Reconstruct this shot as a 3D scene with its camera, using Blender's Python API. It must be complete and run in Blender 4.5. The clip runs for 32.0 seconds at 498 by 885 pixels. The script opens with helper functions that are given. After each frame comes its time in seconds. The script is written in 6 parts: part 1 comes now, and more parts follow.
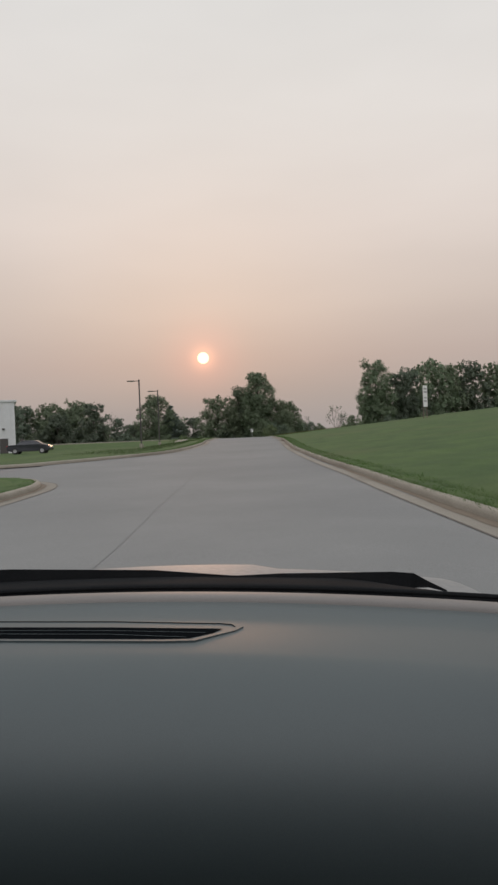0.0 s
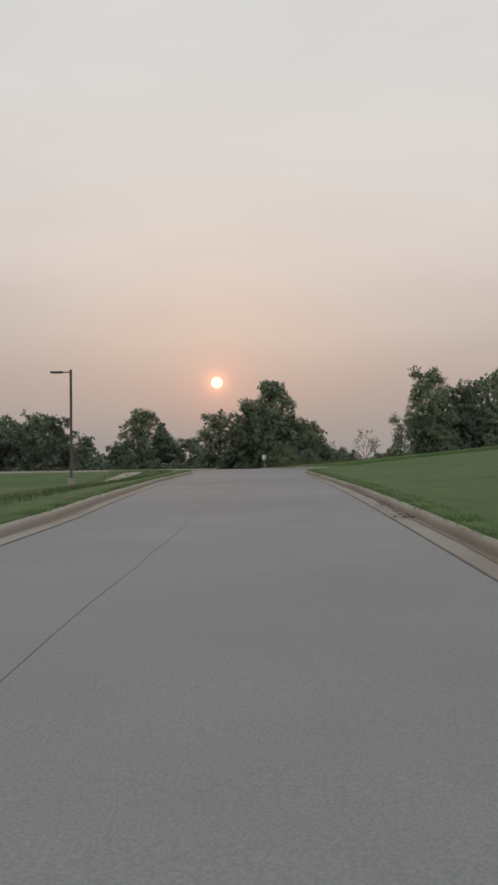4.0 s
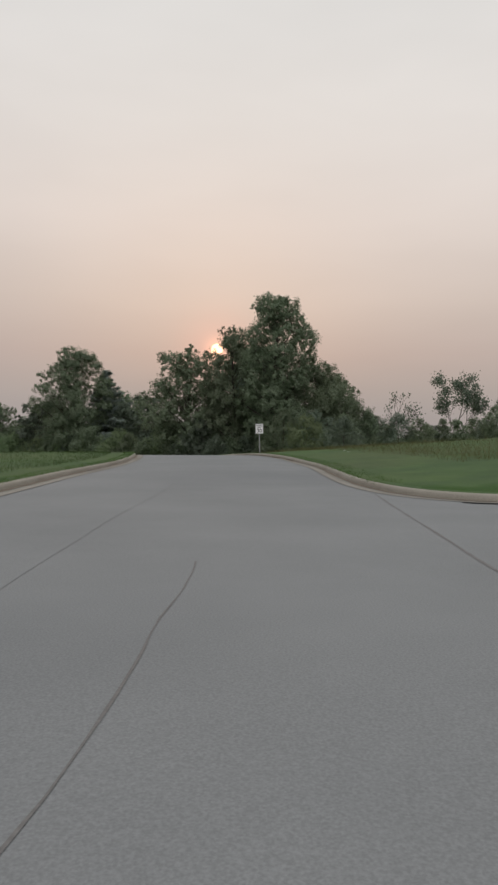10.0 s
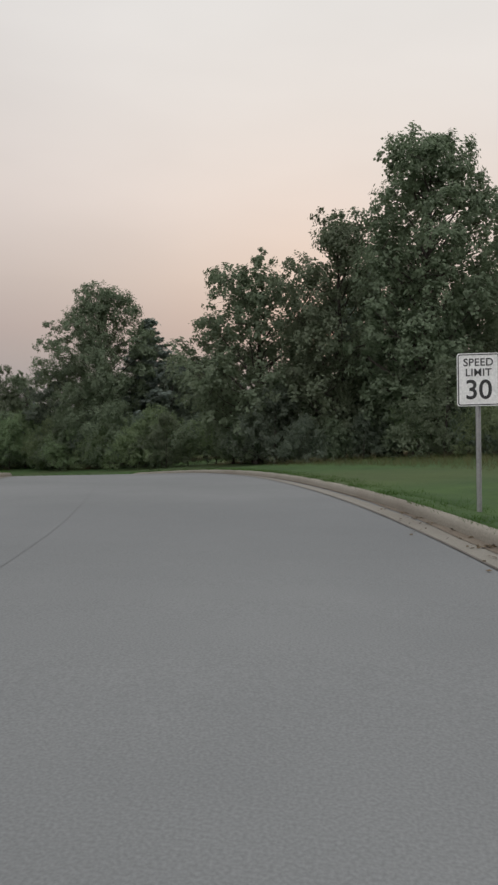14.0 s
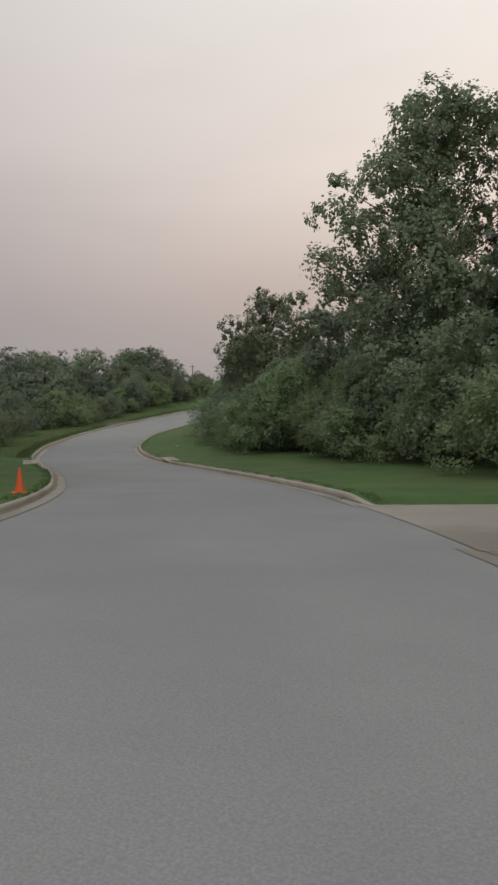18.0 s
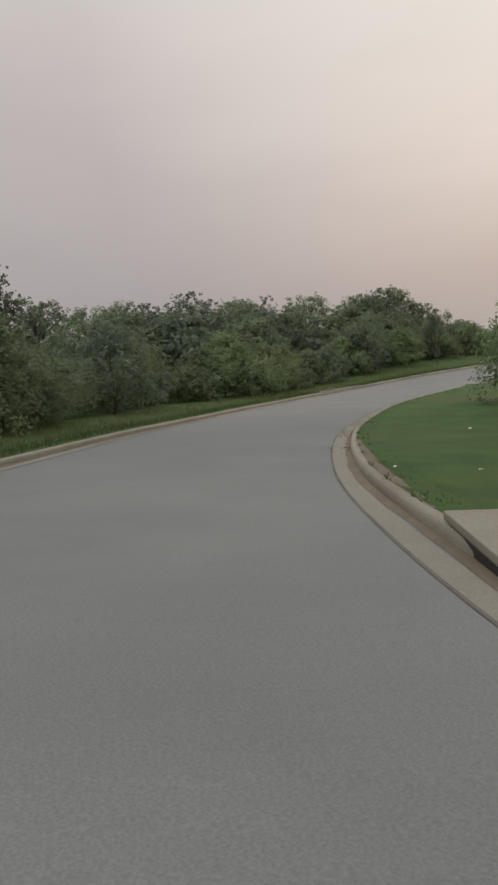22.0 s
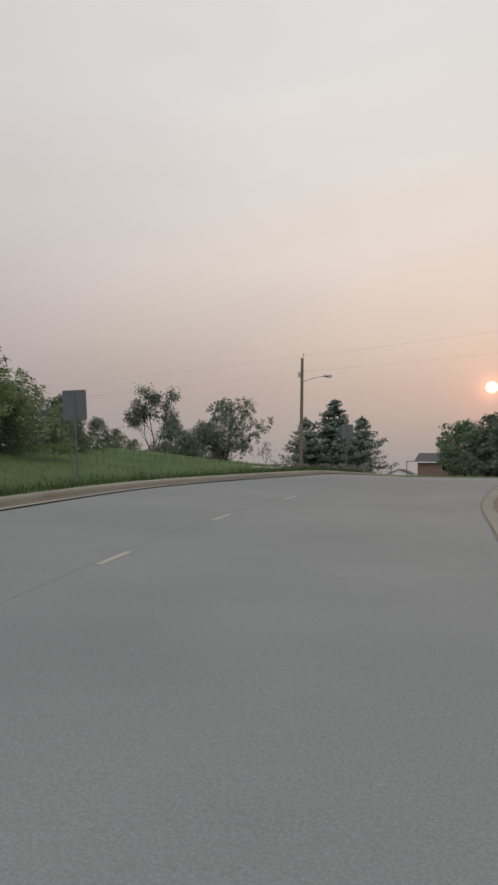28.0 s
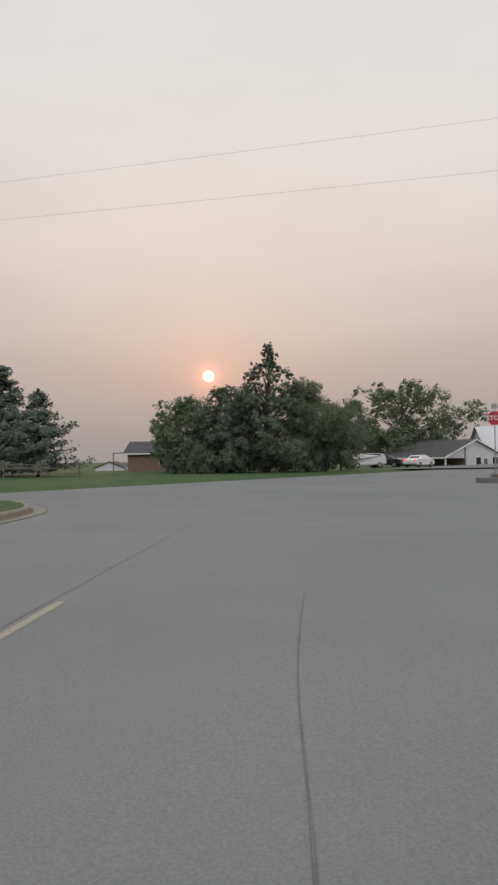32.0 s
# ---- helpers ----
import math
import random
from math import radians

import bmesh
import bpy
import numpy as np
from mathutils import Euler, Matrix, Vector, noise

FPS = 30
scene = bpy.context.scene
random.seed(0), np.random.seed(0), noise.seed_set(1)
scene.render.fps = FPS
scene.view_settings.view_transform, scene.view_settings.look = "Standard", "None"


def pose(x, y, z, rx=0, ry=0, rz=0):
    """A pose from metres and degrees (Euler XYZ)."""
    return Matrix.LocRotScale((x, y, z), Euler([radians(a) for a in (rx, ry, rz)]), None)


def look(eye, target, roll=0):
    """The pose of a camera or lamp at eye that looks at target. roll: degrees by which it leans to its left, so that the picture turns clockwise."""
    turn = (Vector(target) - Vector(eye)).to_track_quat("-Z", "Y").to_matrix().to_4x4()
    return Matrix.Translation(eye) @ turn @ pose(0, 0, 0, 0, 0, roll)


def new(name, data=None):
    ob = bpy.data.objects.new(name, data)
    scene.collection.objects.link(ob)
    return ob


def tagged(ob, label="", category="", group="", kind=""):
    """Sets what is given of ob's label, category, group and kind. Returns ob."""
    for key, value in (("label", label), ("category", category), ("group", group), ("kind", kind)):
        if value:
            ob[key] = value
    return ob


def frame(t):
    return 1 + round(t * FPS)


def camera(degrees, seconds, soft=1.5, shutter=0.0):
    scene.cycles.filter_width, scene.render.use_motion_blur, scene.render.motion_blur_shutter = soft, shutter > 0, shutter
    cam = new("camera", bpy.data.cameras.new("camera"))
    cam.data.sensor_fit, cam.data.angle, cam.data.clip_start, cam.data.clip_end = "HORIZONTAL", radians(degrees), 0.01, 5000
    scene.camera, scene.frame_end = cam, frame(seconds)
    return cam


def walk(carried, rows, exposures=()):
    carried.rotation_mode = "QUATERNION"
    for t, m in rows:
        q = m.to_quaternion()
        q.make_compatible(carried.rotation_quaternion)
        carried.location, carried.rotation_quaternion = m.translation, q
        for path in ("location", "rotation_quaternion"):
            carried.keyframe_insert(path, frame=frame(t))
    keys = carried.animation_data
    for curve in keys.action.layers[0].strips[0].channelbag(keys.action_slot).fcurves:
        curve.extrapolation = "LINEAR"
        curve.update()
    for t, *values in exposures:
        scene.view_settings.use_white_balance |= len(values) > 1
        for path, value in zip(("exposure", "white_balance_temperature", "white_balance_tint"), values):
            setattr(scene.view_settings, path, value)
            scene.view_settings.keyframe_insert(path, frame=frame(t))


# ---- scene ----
cam = camera(38.2, 32.0, 2.6)
# seconds, place in metres, turn in degrees
ROWS = [
    (0, -0.000, 0.000, 1.750, 89.87, 2.30, 0.22),
    (0.5, -0.013, 6.398, 1.815, 90.16, 1.57, 0.45),
    (1, -0.108, 12.705, 1.888, 90.78, 1.43, 0.53),
    (1.5, -0.268, 18.834, 1.980, 91.45, 1.16, 0.59),
    (2, -0.337, 24.745, 2.088, 91.92, 0.91, 0.66),
    (2.5, -0.244, 30.430, 2.205, 92.01, 0.88, 0.90),
    (3, -0.129, 36.034, 2.330, 91.92, 0.81, 1.08),
    (3.5, -0.073, 41.564, 2.462, 91.91, 0.84, 1.11),
    (5.5, 0.059, 62.314, 2.975, 92.02, 0.55, 1.28),
    (6, 0.123, 67.385, 3.055, 92.15, 0.34, 1.28),
    (6.5, 0.186, 72.501, 3.109, 92.02, -0.10, 1.06),
    (7, 0.252, 77.776, 3.155, 91.76, -0.58, 0.75),
    (7.5, 0.321, 83.090, 3.213, 91.44, -0.72, 0.62),
    (8, 0.344, 88.281, 3.293, 90.90, -0.73, 0.64),
    (8.5, 0.318, 93.349, 3.379, 90.41, -0.73, 0.66),
    (9, 0.297, 98.380, 3.464, 90.03, -0.84, 0.77),
    (9.5, 0.286, 103.429, 3.540, 89.68, -0.72, 0.94),
    (10, 0.257, 108.470, 3.597, 89.37, -0.65, 0.97),
    (10.5, 0.225, 113.502, 3.629, 89.03, -0.45, 1.05),
    (11, 0.206, 118.614, 3.635, 88.70, -0.53, 1.20),
    (11.5, 0.173, 123.813, 3.618, 88.41, -0.25, 1.25),
    (12, 0.103, 129.023, 3.586, 88.01, -0.42, 1.34),
    (12.5, -0.014, 134.278, 3.558, 87.83, -0.62, 1.67),
    (13, -0.245, 139.555, 3.540, 87.73, -0.39, 2.83),
    (13.5, -0.680, 144.685, 3.539, 87.63, -0.34, 5.28),
    (14, -1.314, 149.571, 3.540, 87.70, -0.53, 9.42),
    (14.5, -2.231, 154.268, 3.528, 87.37, -0.41, 12.44),
    (15, -3.388, 158.881, 3.426, 87.14, -0.28, 18.83),
    (15.5, -4.662, 163.477, 3.301, 86.73, -0.14, 22.12),
    (17.5, -11.782, 181.323, 2.020, 85.54, -0.49, 33.72),
    (18, -14.118, 185.531, 1.578, 85.24, -0.45, 36.85),
    (18.5, -16.755, 189.580, 1.121, 84.98, -0.56, 38.80),
    (19, -19.629, 193.459, 0.658, 84.55, -0.43, 41.89),
    (19.5, -22.720, 197.178, 0.192, 84.26, -0.19, 44.95),
    (20, -26.074, 200.792, -0.267, 84.03, 0.13, 46.53),
    (20.5, -29.698, 204.295, -0.708, 83.83, 0.94, 49.41),
    (21, -33.526, 207.601, -1.122, 83.70, 1.63, 52.00),
    (21.5, -37.505, 210.686, -1.500, 83.77, 2.01, 54.34),
    (22, -41.605, 213.653, -1.835, 84.04, 2.23, 55.90),
    (22.5, -45.790, 216.668, -2.118, 84.08, 2.53, 57.39),
    (23, -50.005, 219.834, -2.339, 85.24, 2.60, 57.92),
    (23.5, -54.220, 223.218, -2.503, 85.86, 0.98, 54.99),
    (24, -58.380, 226.983, -2.612, 87.38, -0.33, 53.66),
    (24.5, -62.504, 231.266, -2.672, 88.71, 0.36, 47.01),
    (25, -66.286, 236.185, -2.694, 88.83, 0.82, 41.39),
    (25.5, -69.766, 241.091, -2.691, 89.30, 0.50, 36.89),
    (27.5, -79.074, 261.088, -2.192, 92.37, -0.20, 26.72),
    (28, -80.625, 265.633, -1.892, 92.38, -0.90, 22.23),
    (28.5, -81.804, 269.986, -1.781, 92.44, 0.10, 18.23),
    (29, -82.825, 274.228, -1.601, 92.61, 0.50, 15.03),
    (29.5, -83.515, 278.386, -1.395, 92.58, 0.70, 12.02),
    (30, -83.971, 282.432, -1.241, 92.49, 1.00, 9.81),
    (30.5, -84.208, 286.305, -1.071, 92.35, 1.20, 5.79),
    (31, -84.231, 289.956, -0.899, 92.04, 1.50, 4.01),
    (31.5, -84.122, 293.335, -0.826, 91.75, 1.50, 2.77),
    (32, -83.944, 296.580, -0.765, 91.40, 0.90, 0.48),
]
walk(cam, [(t, pose(x, y, z, rx, ry, rz)) for t, x, y, z, rx, ry, rz in ROWS],
     [(0, 0.0, 6500, 10), (1.5, 0.0, 6500, 10), (3, -0.09, 6500, 10), (7, -0.1, 6500, 10), (8, 0.0, 6500, 10), (12.5, 0.0, 6500, 10), (15, 0.15, 6520, 10), (18, 0.22, 6720, 10), (21, 0.27, 6800, 10), (23.5, 0.27, 7020, 10), (25, 0.1, 6900, 10), (27.5, 0.0, 6560, 10), (29, 0.0, 6500, 10), (32, 0.0, 6500, 10)])

# ---- world, sun, exposure ----
SUN_AZ, SUN_EL = 3.6, 6.7          # degrees left of +y, degrees up
sun_way = Vector((-math.sin(radians(SUN_AZ)) * math.cos(radians(SUN_EL)), math.cos(radians(SUN_AZ)) * math.cos(radians(SUN_EL)), math.sin(radians(SUN_EL))))
world = bpy.data.worlds.new("smoky_sky")
scene.world = world
world.use_nodes = True
wn, wl = world.node_tree.nodes, world.node_tree.links
wn.clear()


def wmath(op, a, b=None, clamp=False):
    n = wn.new("ShaderNodeMath")
    n.operation, n.use_clamp = op, clamp
    for i, v in enumerate((a, b)):
        if v is None:
            continue
        if isinstance(v, (int, float)):
            n.inputs[i].default_value = v
        else:
            wl.new(v, n.inputs[i])
    return n.outputs[0]


def srgb(r, g, b):
    return tuple(((c / 255) / 12.92 if c <= 10 else ((c / 255 + 0.055) / 1.055) ** 2.4) for c in (r, g, b)) + (1.0,)


coord = wn.new("ShaderNodeTexCoord")
sep = wn.new("ShaderNodeSeparateXYZ")
wl.new(coord.outputs["Generated"], sep.inputs[0])
dot = wn.new("ShaderNodeVectorMath")
dot.operation = "DOT_PRODUCT"
wl.new(coord.outputs["Generated"], dot.inputs[0])
dot.inputs[1].default_value = sun_way
near_sun = dot.outputs["Value"]


def sky_ramp(stops):
    ramp = wn.new("ShaderNodeValToRGB")
    cr = ramp.color_ramp
    while len(cr.elements) < len(stops):
        cr.elements.new(0.5)
    for e, (p, c) in zip(cr.elements, stops):
        e.position, e.color = p, srgb(*c)
    wl.new(sep.outputs["Z"], ramp.inputs[0])
    return ramp.outputs[0]


toward = sky_ramp([(0.0, (162, 154, 151)), (0.06, (174, 163, 157)), (0.11, (186, 171, 164)), (0.18, (203, 190, 182)), (0.28, (219, 209, 203)), (0.40, (224, 219, 215)), (0.55, (221, 220, 218)), (1.0, (204, 206, 210))])
away = sky_ramp([(0.0, (146, 141, 144)), (0.10, (153, 149, 153)), (0.22, (164, 160, 164)), (0.40, (181, 177, 179)), (0.60, (198, 197, 199)), (1.0, (206, 208, 212))])
lit = wn.new("ShaderNodeVectorMath")
lit.operation = "DOT_PRODUCT"
wl.new(coord.outputs["Generated"], lit.inputs[0])
lit.inputs[1].default_value = (math.sin(radians(7.0)) * math.cos(radians(16.0)), math.cos(radians(7.0)) * math.cos(radians(16.0)), math.sin(radians(16.0)))
spread = wmath("MULTIPLY", wmath("SUBTRACT", lit.outputs["Value"], 0.34), 1.0 / 0.60, True)
mix = wn.new("ShaderNodeMix")
mix.data_type = "RGBA"
wl.new(spread, mix.inputs[0])
wl.new(away, mix.inputs[6])
wl.new(toward, mix.inputs[7])
# smoke is uneven: broad soft streaks
streak_map = wn.new("ShaderNodeMapping")
streak_map.inputs["Scale"].default_value = (2.0, 2.0, 7.0)
wl.new(coord.outputs["Generated"], streak_map.inputs[0])
streak = wn.new("ShaderNodeTexNoise")
streak.inputs["Scale"].default_value, streak.inputs["Detail"].default_value = 1.3, 3.0
wl.new(streak_map.outputs[0], streak.inputs[0])
streak_k = wmath("ADD", wmath("MULTIPLY", streak.outputs[0], 0.16), 0.92)
hazy = wn.new("ShaderNodeVectorMath")
hazy.operation = "SCALE"
wl.new(mix.outputs[2], hazy.inputs[0])
overhead = wmath("MULTIPLY", wmath("SUBTRACT", sep.outputs["Z"], 0.58), 1.0 / 0.3, True)
behind = wmath("MULTIPLY", near_sun, -1.6, True)
gain = wmath("ADD", wmath("ADD", wmath("MULTIPLY", overhead, 0.45), wmath("MULTIPLY", behind, 1.4)), 1.0)
wl.new(wmath("MULTIPLY", streak_k, gain), hazy.inputs[3])
# aureole and disc of the sun behind the smoke
glow = wmath("POWER", wmath("MAXIMUM", near_sun, 0.0), 900.0)
glow2 = wmath("POWER", wmath("MAXIMUM", near_sun, 0.0), 9000.0)
edge = math.cos(radians(0.47))
disc = wmath("MULTIPLY", wmath("SUBTRACT", near_sun, edge), 1.0 / (math.cos(radians(0.42)) - edge), True)


def tint(value, color):
    n = wn.new("ShaderNodeVectorMath")
    n.operation = "SCALE"
    n.inputs[0].default_value = color
    wl.new(value, n.inputs[3])
    return n.outputs[0]


def vadd(a, b):
    n = wn.new("ShaderNodeVectorMath")
    n.operation = "ADD"
    wl.new(a, n.inputs[0])
    wl.new(b, n.inputs[1])
    return n.outputs[0]


total = vadd(vadd(vadd(hazy.outputs[0], tint(glow, (0.16, 0.03, 0.01))), tint(glow2, (0.45, 0.18, 0.08))), tint(disc, (1.6, 1.0, 0.55)))
nishita = wn.new("ShaderNodeTexSky")
nishita.sky_type, nishita.sun_disc = "NISHITA", False
nishita.sun_elevation, nishita.sun_rotation = radians(SUN_EL), radians(-SUN_AZ)
nishita.dust_density, nishita.air_density = 8.0, 2.0
bg_sky = wn.new("ShaderNodeBackground")
bg_sky.inputs[1].default_value = 0.004
wl.new(nishita.outputs[0], bg_sky.inputs[0])
bg_haze = wn.new("ShaderNodeBackground")
bg_haze.inputs[1].default_value = 1.0
wl.new(total, bg_haze.inputs[0])
both = wn.new("ShaderNodeAddShader")
wl.new(bg_sky.outputs[0], both.inputs[0])
wl.new(bg_haze.outputs[0], both.inputs[1])
wout = wn.new("ShaderNodeOutputWorld")
wl.new(both.outputs[0], wout.inputs[0])

sun = new("sun", bpy.data.lights.new("sun", "SUN"))
sun.data.energy, sun.data.angle, sun.data.color = 0.3, radians(9.0), (1.0, 0.55, 0.32)
sun.matrix_world = look((0, 0, 60), Vector((0, 0, 60)) - sun_way)


# ---- materials ----
def material(name, base, base2=None, rough=0.8, scale=4.0, detail_scale=60.0, bump=0.15, metal=0.0, patches=0.5, island=0.0, third=None, third_amount=0.0, gloss=0.5):
    m = bpy.data.materials.new(name)
    m.use_nodes = True
    n, l = m.node_tree.nodes, m.node_tree.links
    bsdf = n["Principled BSDF"]
    pos = n.new("ShaderNodeNewGeometry")
    big = n.new("ShaderNodeTexNoise")
    big.inputs["Scale"].default_value, big.inputs["Detail"].default_value, big.inputs["Roughness"].default_value = scale, 4.0, 0.6
    l.new(pos.outputs["Position"], big.inputs["Vector"])
    fine = n.new("ShaderNodeTexNoise")
    fine.inputs["Scale"].default_value, fine.inputs["Detail"].default_value = detail_scale, 3.0
    l.new(pos.outputs["Position"], fine.inputs["Vector"])
    ramp = n.new("ShaderNodeMapRange")
    ramp.inputs[1].default_value, ramp.inputs[2].default_value = 0.5 - patches / 2, 0.5 + patches / 2
    l.new(big.outputs[0], ramp.inputs[0])
    mixer = n.new("ShaderNodeMix")
    mixer.data_type = "RGBA"
    l.new(ramp.outputs[0], mixer.inputs[0])
    mixer.inputs[6].default_value = (*base, 1)
    mixer.inputs[7].default_value = (*(base2 or base), 1)
    color = mixer.outputs[2]
    if third:
        wide = n.new("ShaderNodeTexNoise")
        wide.inputs["Scale"].default_value, wide.inputs["Detail"].default_value = scale * 0.17, 5.0
        l.new(pos.outputs["Position"], wide.inputs["Vector"])
        wr = n.new("ShaderNodeMapRange")
        wr.inputs[1].default_value, wr.inputs[2].default_value, wr.inputs[4].default_value = 0.48, 0.66, third_amount
        l.new(wide.outputs[0], wr.inputs[0])
        m3 = n.new("ShaderNodeMix")
        m3.data_type = "RGBA"
        l.new(wr.outputs[0], m3.inputs[0])
        l.new(color, m3.inputs[6])
        m3.inputs[7].default_value = (*third, 1)
        color = m3.outputs[2]
    hsv = n.new("ShaderNodeHueSaturation")
    val = n.new("ShaderNodeMapRange")
    val.inputs[1].default_value, val.inputs[2].default_value, val.inputs[3].default_value, val.inputs[4].default_value = 0.3, 0.7, 0.86, 1.14
    l.new(fine.outputs[0], val.inputs[0])
    value = val.outputs[0]
    if island:
        rnd = n.new("ShaderNodeMapRange")
        rnd.inputs[3].default_value, rnd.inputs[4].default_value = 1 - island, 1 + island
        l.new(pos.outputs["Random Per Island"], rnd.inputs[0])
        mul = n.new("ShaderNodeMath")
        mul.operation = "MULTIPLY"
        l.new(value, mul.inputs[0])
        l.new(rnd.outputs[0], mul.inputs[1])
        value = mul.outputs[0]
    l.new(value, hsv.inputs["Value"])
    l.new(color, hsv.inputs["Color"])
    l.new(hsv.outputs[0], bsdf.inputs["Base Color"])
    bsdf.inputs["Roughness"].default_value, bsdf.inputs["Metallic"].default_value, bsdf.inputs["Specular IOR Level"].default_value = rough, metal, gloss
    if bump:
        b = n.new("ShaderNodeBump")
        b.inputs["Strength"].default_value, b.inputs["Distance"].default_value = bump, 0.02
        l.new(fine.outputs[0], b.inputs["Height"])
        l.new(b.outputs[0], bsdf.inputs["Normal"])
    return m


def leaf_material(name, base, base2, through_amount=0.35):
    m = bpy.data.materials.new(name)
    m.use_nodes = True
    n, l = m.node_tree.nodes, m.node_tree.links
    n.clear()
    geo, obj = n.new("ShaderNodeNewGeometry"), n.new("ShaderNodeObjectInfo")
    mixer = n.new("ShaderNodeMix")
    mixer.data_type = "RGBA"
    l.new(geo.outputs["Random Per Island"], mixer.inputs[0])
    mixer.inputs[6].default_value, mixer.inputs[7].default_value = (*base, 1), (*base2, 1)
    hsv = n.new("ShaderNodeHueSaturation")
    hue = n.new("ShaderNodeMapRange")
    hue.inputs[3].default_value, hue.inputs[4].default_value = 0.485, 0.515
    val = n.new("ShaderNodeMapRange")
    val.inputs[3].default_value, val.inputs[4].default_value = 0.86, 1.14
    l.new(obj.outputs["Random"], hue.inputs[0])
    l.new(obj.outputs["Random"], val.inputs[0])
    l.new(hue.outputs[0], hsv.inputs["Hue"])
    l.new(val.outputs[0], hsv.inputs["Value"])
    l.new(mixer.outputs[2], hsv.inputs["Color"])
    dif, tra, glo = n.new("ShaderNodeBsdfDiffuse"), n.new("ShaderNodeBsdfTranslucent"), n.new("ShaderNodeBsdfGlossy")
    glo.inputs["Roughness"].default_value = 0.55
    glo.inputs["Color"].default_value = (0.5, 0.5, 0.5, 1)
    l.new(hsv.outputs[0], dif.inputs[0])
    l.new(hsv.outputs[0], tra.inputs[0])
    m1, m2, out = n.new("ShaderNodeMixShader"), n.new("ShaderNodeMixShader"), n.new("ShaderNodeOutputMaterial")
    m1.inputs[0].default_value, m2.inputs[0].default_value = through_amount, 0.035
    l.new(dif.outputs[0], m1.inputs[1])
    l.new(tra.outputs[0], m1.inputs[2])
    l.new(m1.outputs[0], m2.inputs[1])
    l.new(glo.outputs[0], m2.inputs[2])
    l.new(m2.outputs[0], out.inputs[0])
    return m


M_ROAD = material("worn_concrete", (0.183, 0.191, 0.189), (0.213, 0.221, 0.218), 0.9, 0.35, 70.0, 0.04, patches=0.4, third=(0.157, 0.165, 0.167), third_amount=0.65, gloss=0.2)
M_CURB = material("curb_concrete", (0.236, 0.219, 0.178), (0.29, 0.27, 0.223), 0.9, 1.4, 40.0, 0.3, third=(0.165, 0.143, 0.112), third_amount=0.65)
M_GUTTER = material("gutter_concrete", (0.205, 0.193, 0.161), (0.243, 0.229, 0.195), 0.9, 0.9, 40.0, 0.25, third=(0.142, 0.127, 0.103), third_amount=0.75)
M_JOINT = material("joint_sealant", (0.11, 0.106, 0.10), (0.155, 0.15, 0.142), 0.8, 3.0, 30.0, 0.1)
M_SEALED = material("sealed_joint", (0.13, 0.131, 0.127), (0.18, 0.183, 0.178), 0.85, 1.3, 30.0, 0.1, patches=0.3)
M_SEAM = material("dark_seam", (0.088, 0.078, 0.064), (0.160, 0.146, 0.124), 0.9, 0.8, 30.0, 0.1, patches=0.3)
M_SILT = material("gutter_silt", (0.128, 0.102, 0.075), (0.178, 0.149, 0.111), 0.95, 2.0, 50.0, 0.4)
M_GRASS = material("mown_grass", (0.022, 0.061, 0.008), (0.045, 0.095, 0.014), 0.95, 0.55, 14.0, 0.6, patches=0.32, third=(0.064, 0.079, 0.022), third_amount=0.5)
M_BARK = material("bark", (0.055, 0.045, 0.036), (0.09, 0.078, 0.065), 0.95, 6.0, 40.0, 0.6)
M_LEAF = leaf_material("oak_leaves", (0.150, 0.195, 0.118), (0.205, 0.255, 0.158), 0.5)
M_LEAF_DARK = leaf_material("dark_leaves", (0.135, 0.175, 0.125), (0.18, 0.222, 0.158), 0.5)
M_LEAF_PALE = leaf_material("pale_green_leaves", (0.165, 0.225, 0.11), (0.22, 0.285, 0.148), 0.5)
M_NEEDLE = leaf_material("spruce_needles", (0.17, 0.215, 0.185), (0.24, 0.285, 0.235), 0.5)
M_BLADE = leaf_material("grass_blades", (0.056, 0.114, 0.024), (0.082, 0.148, 0.036), 0.5)
M_RANK = leaf_material("rank_grass_blades", (0.044, 0.086, 0.026), (0.072, 0.112, 0.036), 0.5)
M_STRAW = leaf_material("dry_weeds", (0.145, 0.128, 0.060), (0.085, 0.111, 0.034), 0.4)
M_STEEL = material("galvanised_steel", (0.32, 0.32, 0.32), (0.42, 0.42, 0.42), 0.45, 8.0, 60.0, 0.05, 0.8)
M_BRONZE = material("dark_bronze_paint", (0.05, 0.045, 0.04), (0.065, 0.06, 0.055), 0.5, 4.0, 50.0, 0.05)
M_WHITE = material("white_sheeting", (0.72, 0.72, 0.70), (0.80, 0.80, 0.78), 0.5, 3.0, 40.0, 0.02)
M_BLACK = material("black_paint", (0.02, 0.02, 0.02), (0.03, 0.03, 0.03), 0.6, 3.0, 40.0, 0.02)
M_RED = material("red_sheeting", (0.42, 0.02, 0.03), (0.48, 0.03, 0.04), 0.45, 3.0, 40.0, 0.02)
M_DULL = material("dull_grey_metal", (0.09, 0.10, 0.105), (0.12, 0.13, 0.135), 0.6, 3.0, 40.0, 0.03)
M_WOOD = material("weathered_pole_wood", (0.13, 0.105, 0.08), (0.20, 0.165, 0.13), 0.9, 2.0, 30.0, 0.4)
M_SIDING = material("pale_metal_siding", (0.55, 0.56, 0.56), (0.62, 0.63, 0.63), 0.5, 0.6, 20.0, 0.05)
M_ROOF = material("dark_shingles", (0.05, 0.05, 0.055), (0.085, 0.083, 0.085), 0.9, 1.5, 15.0, 0.4)
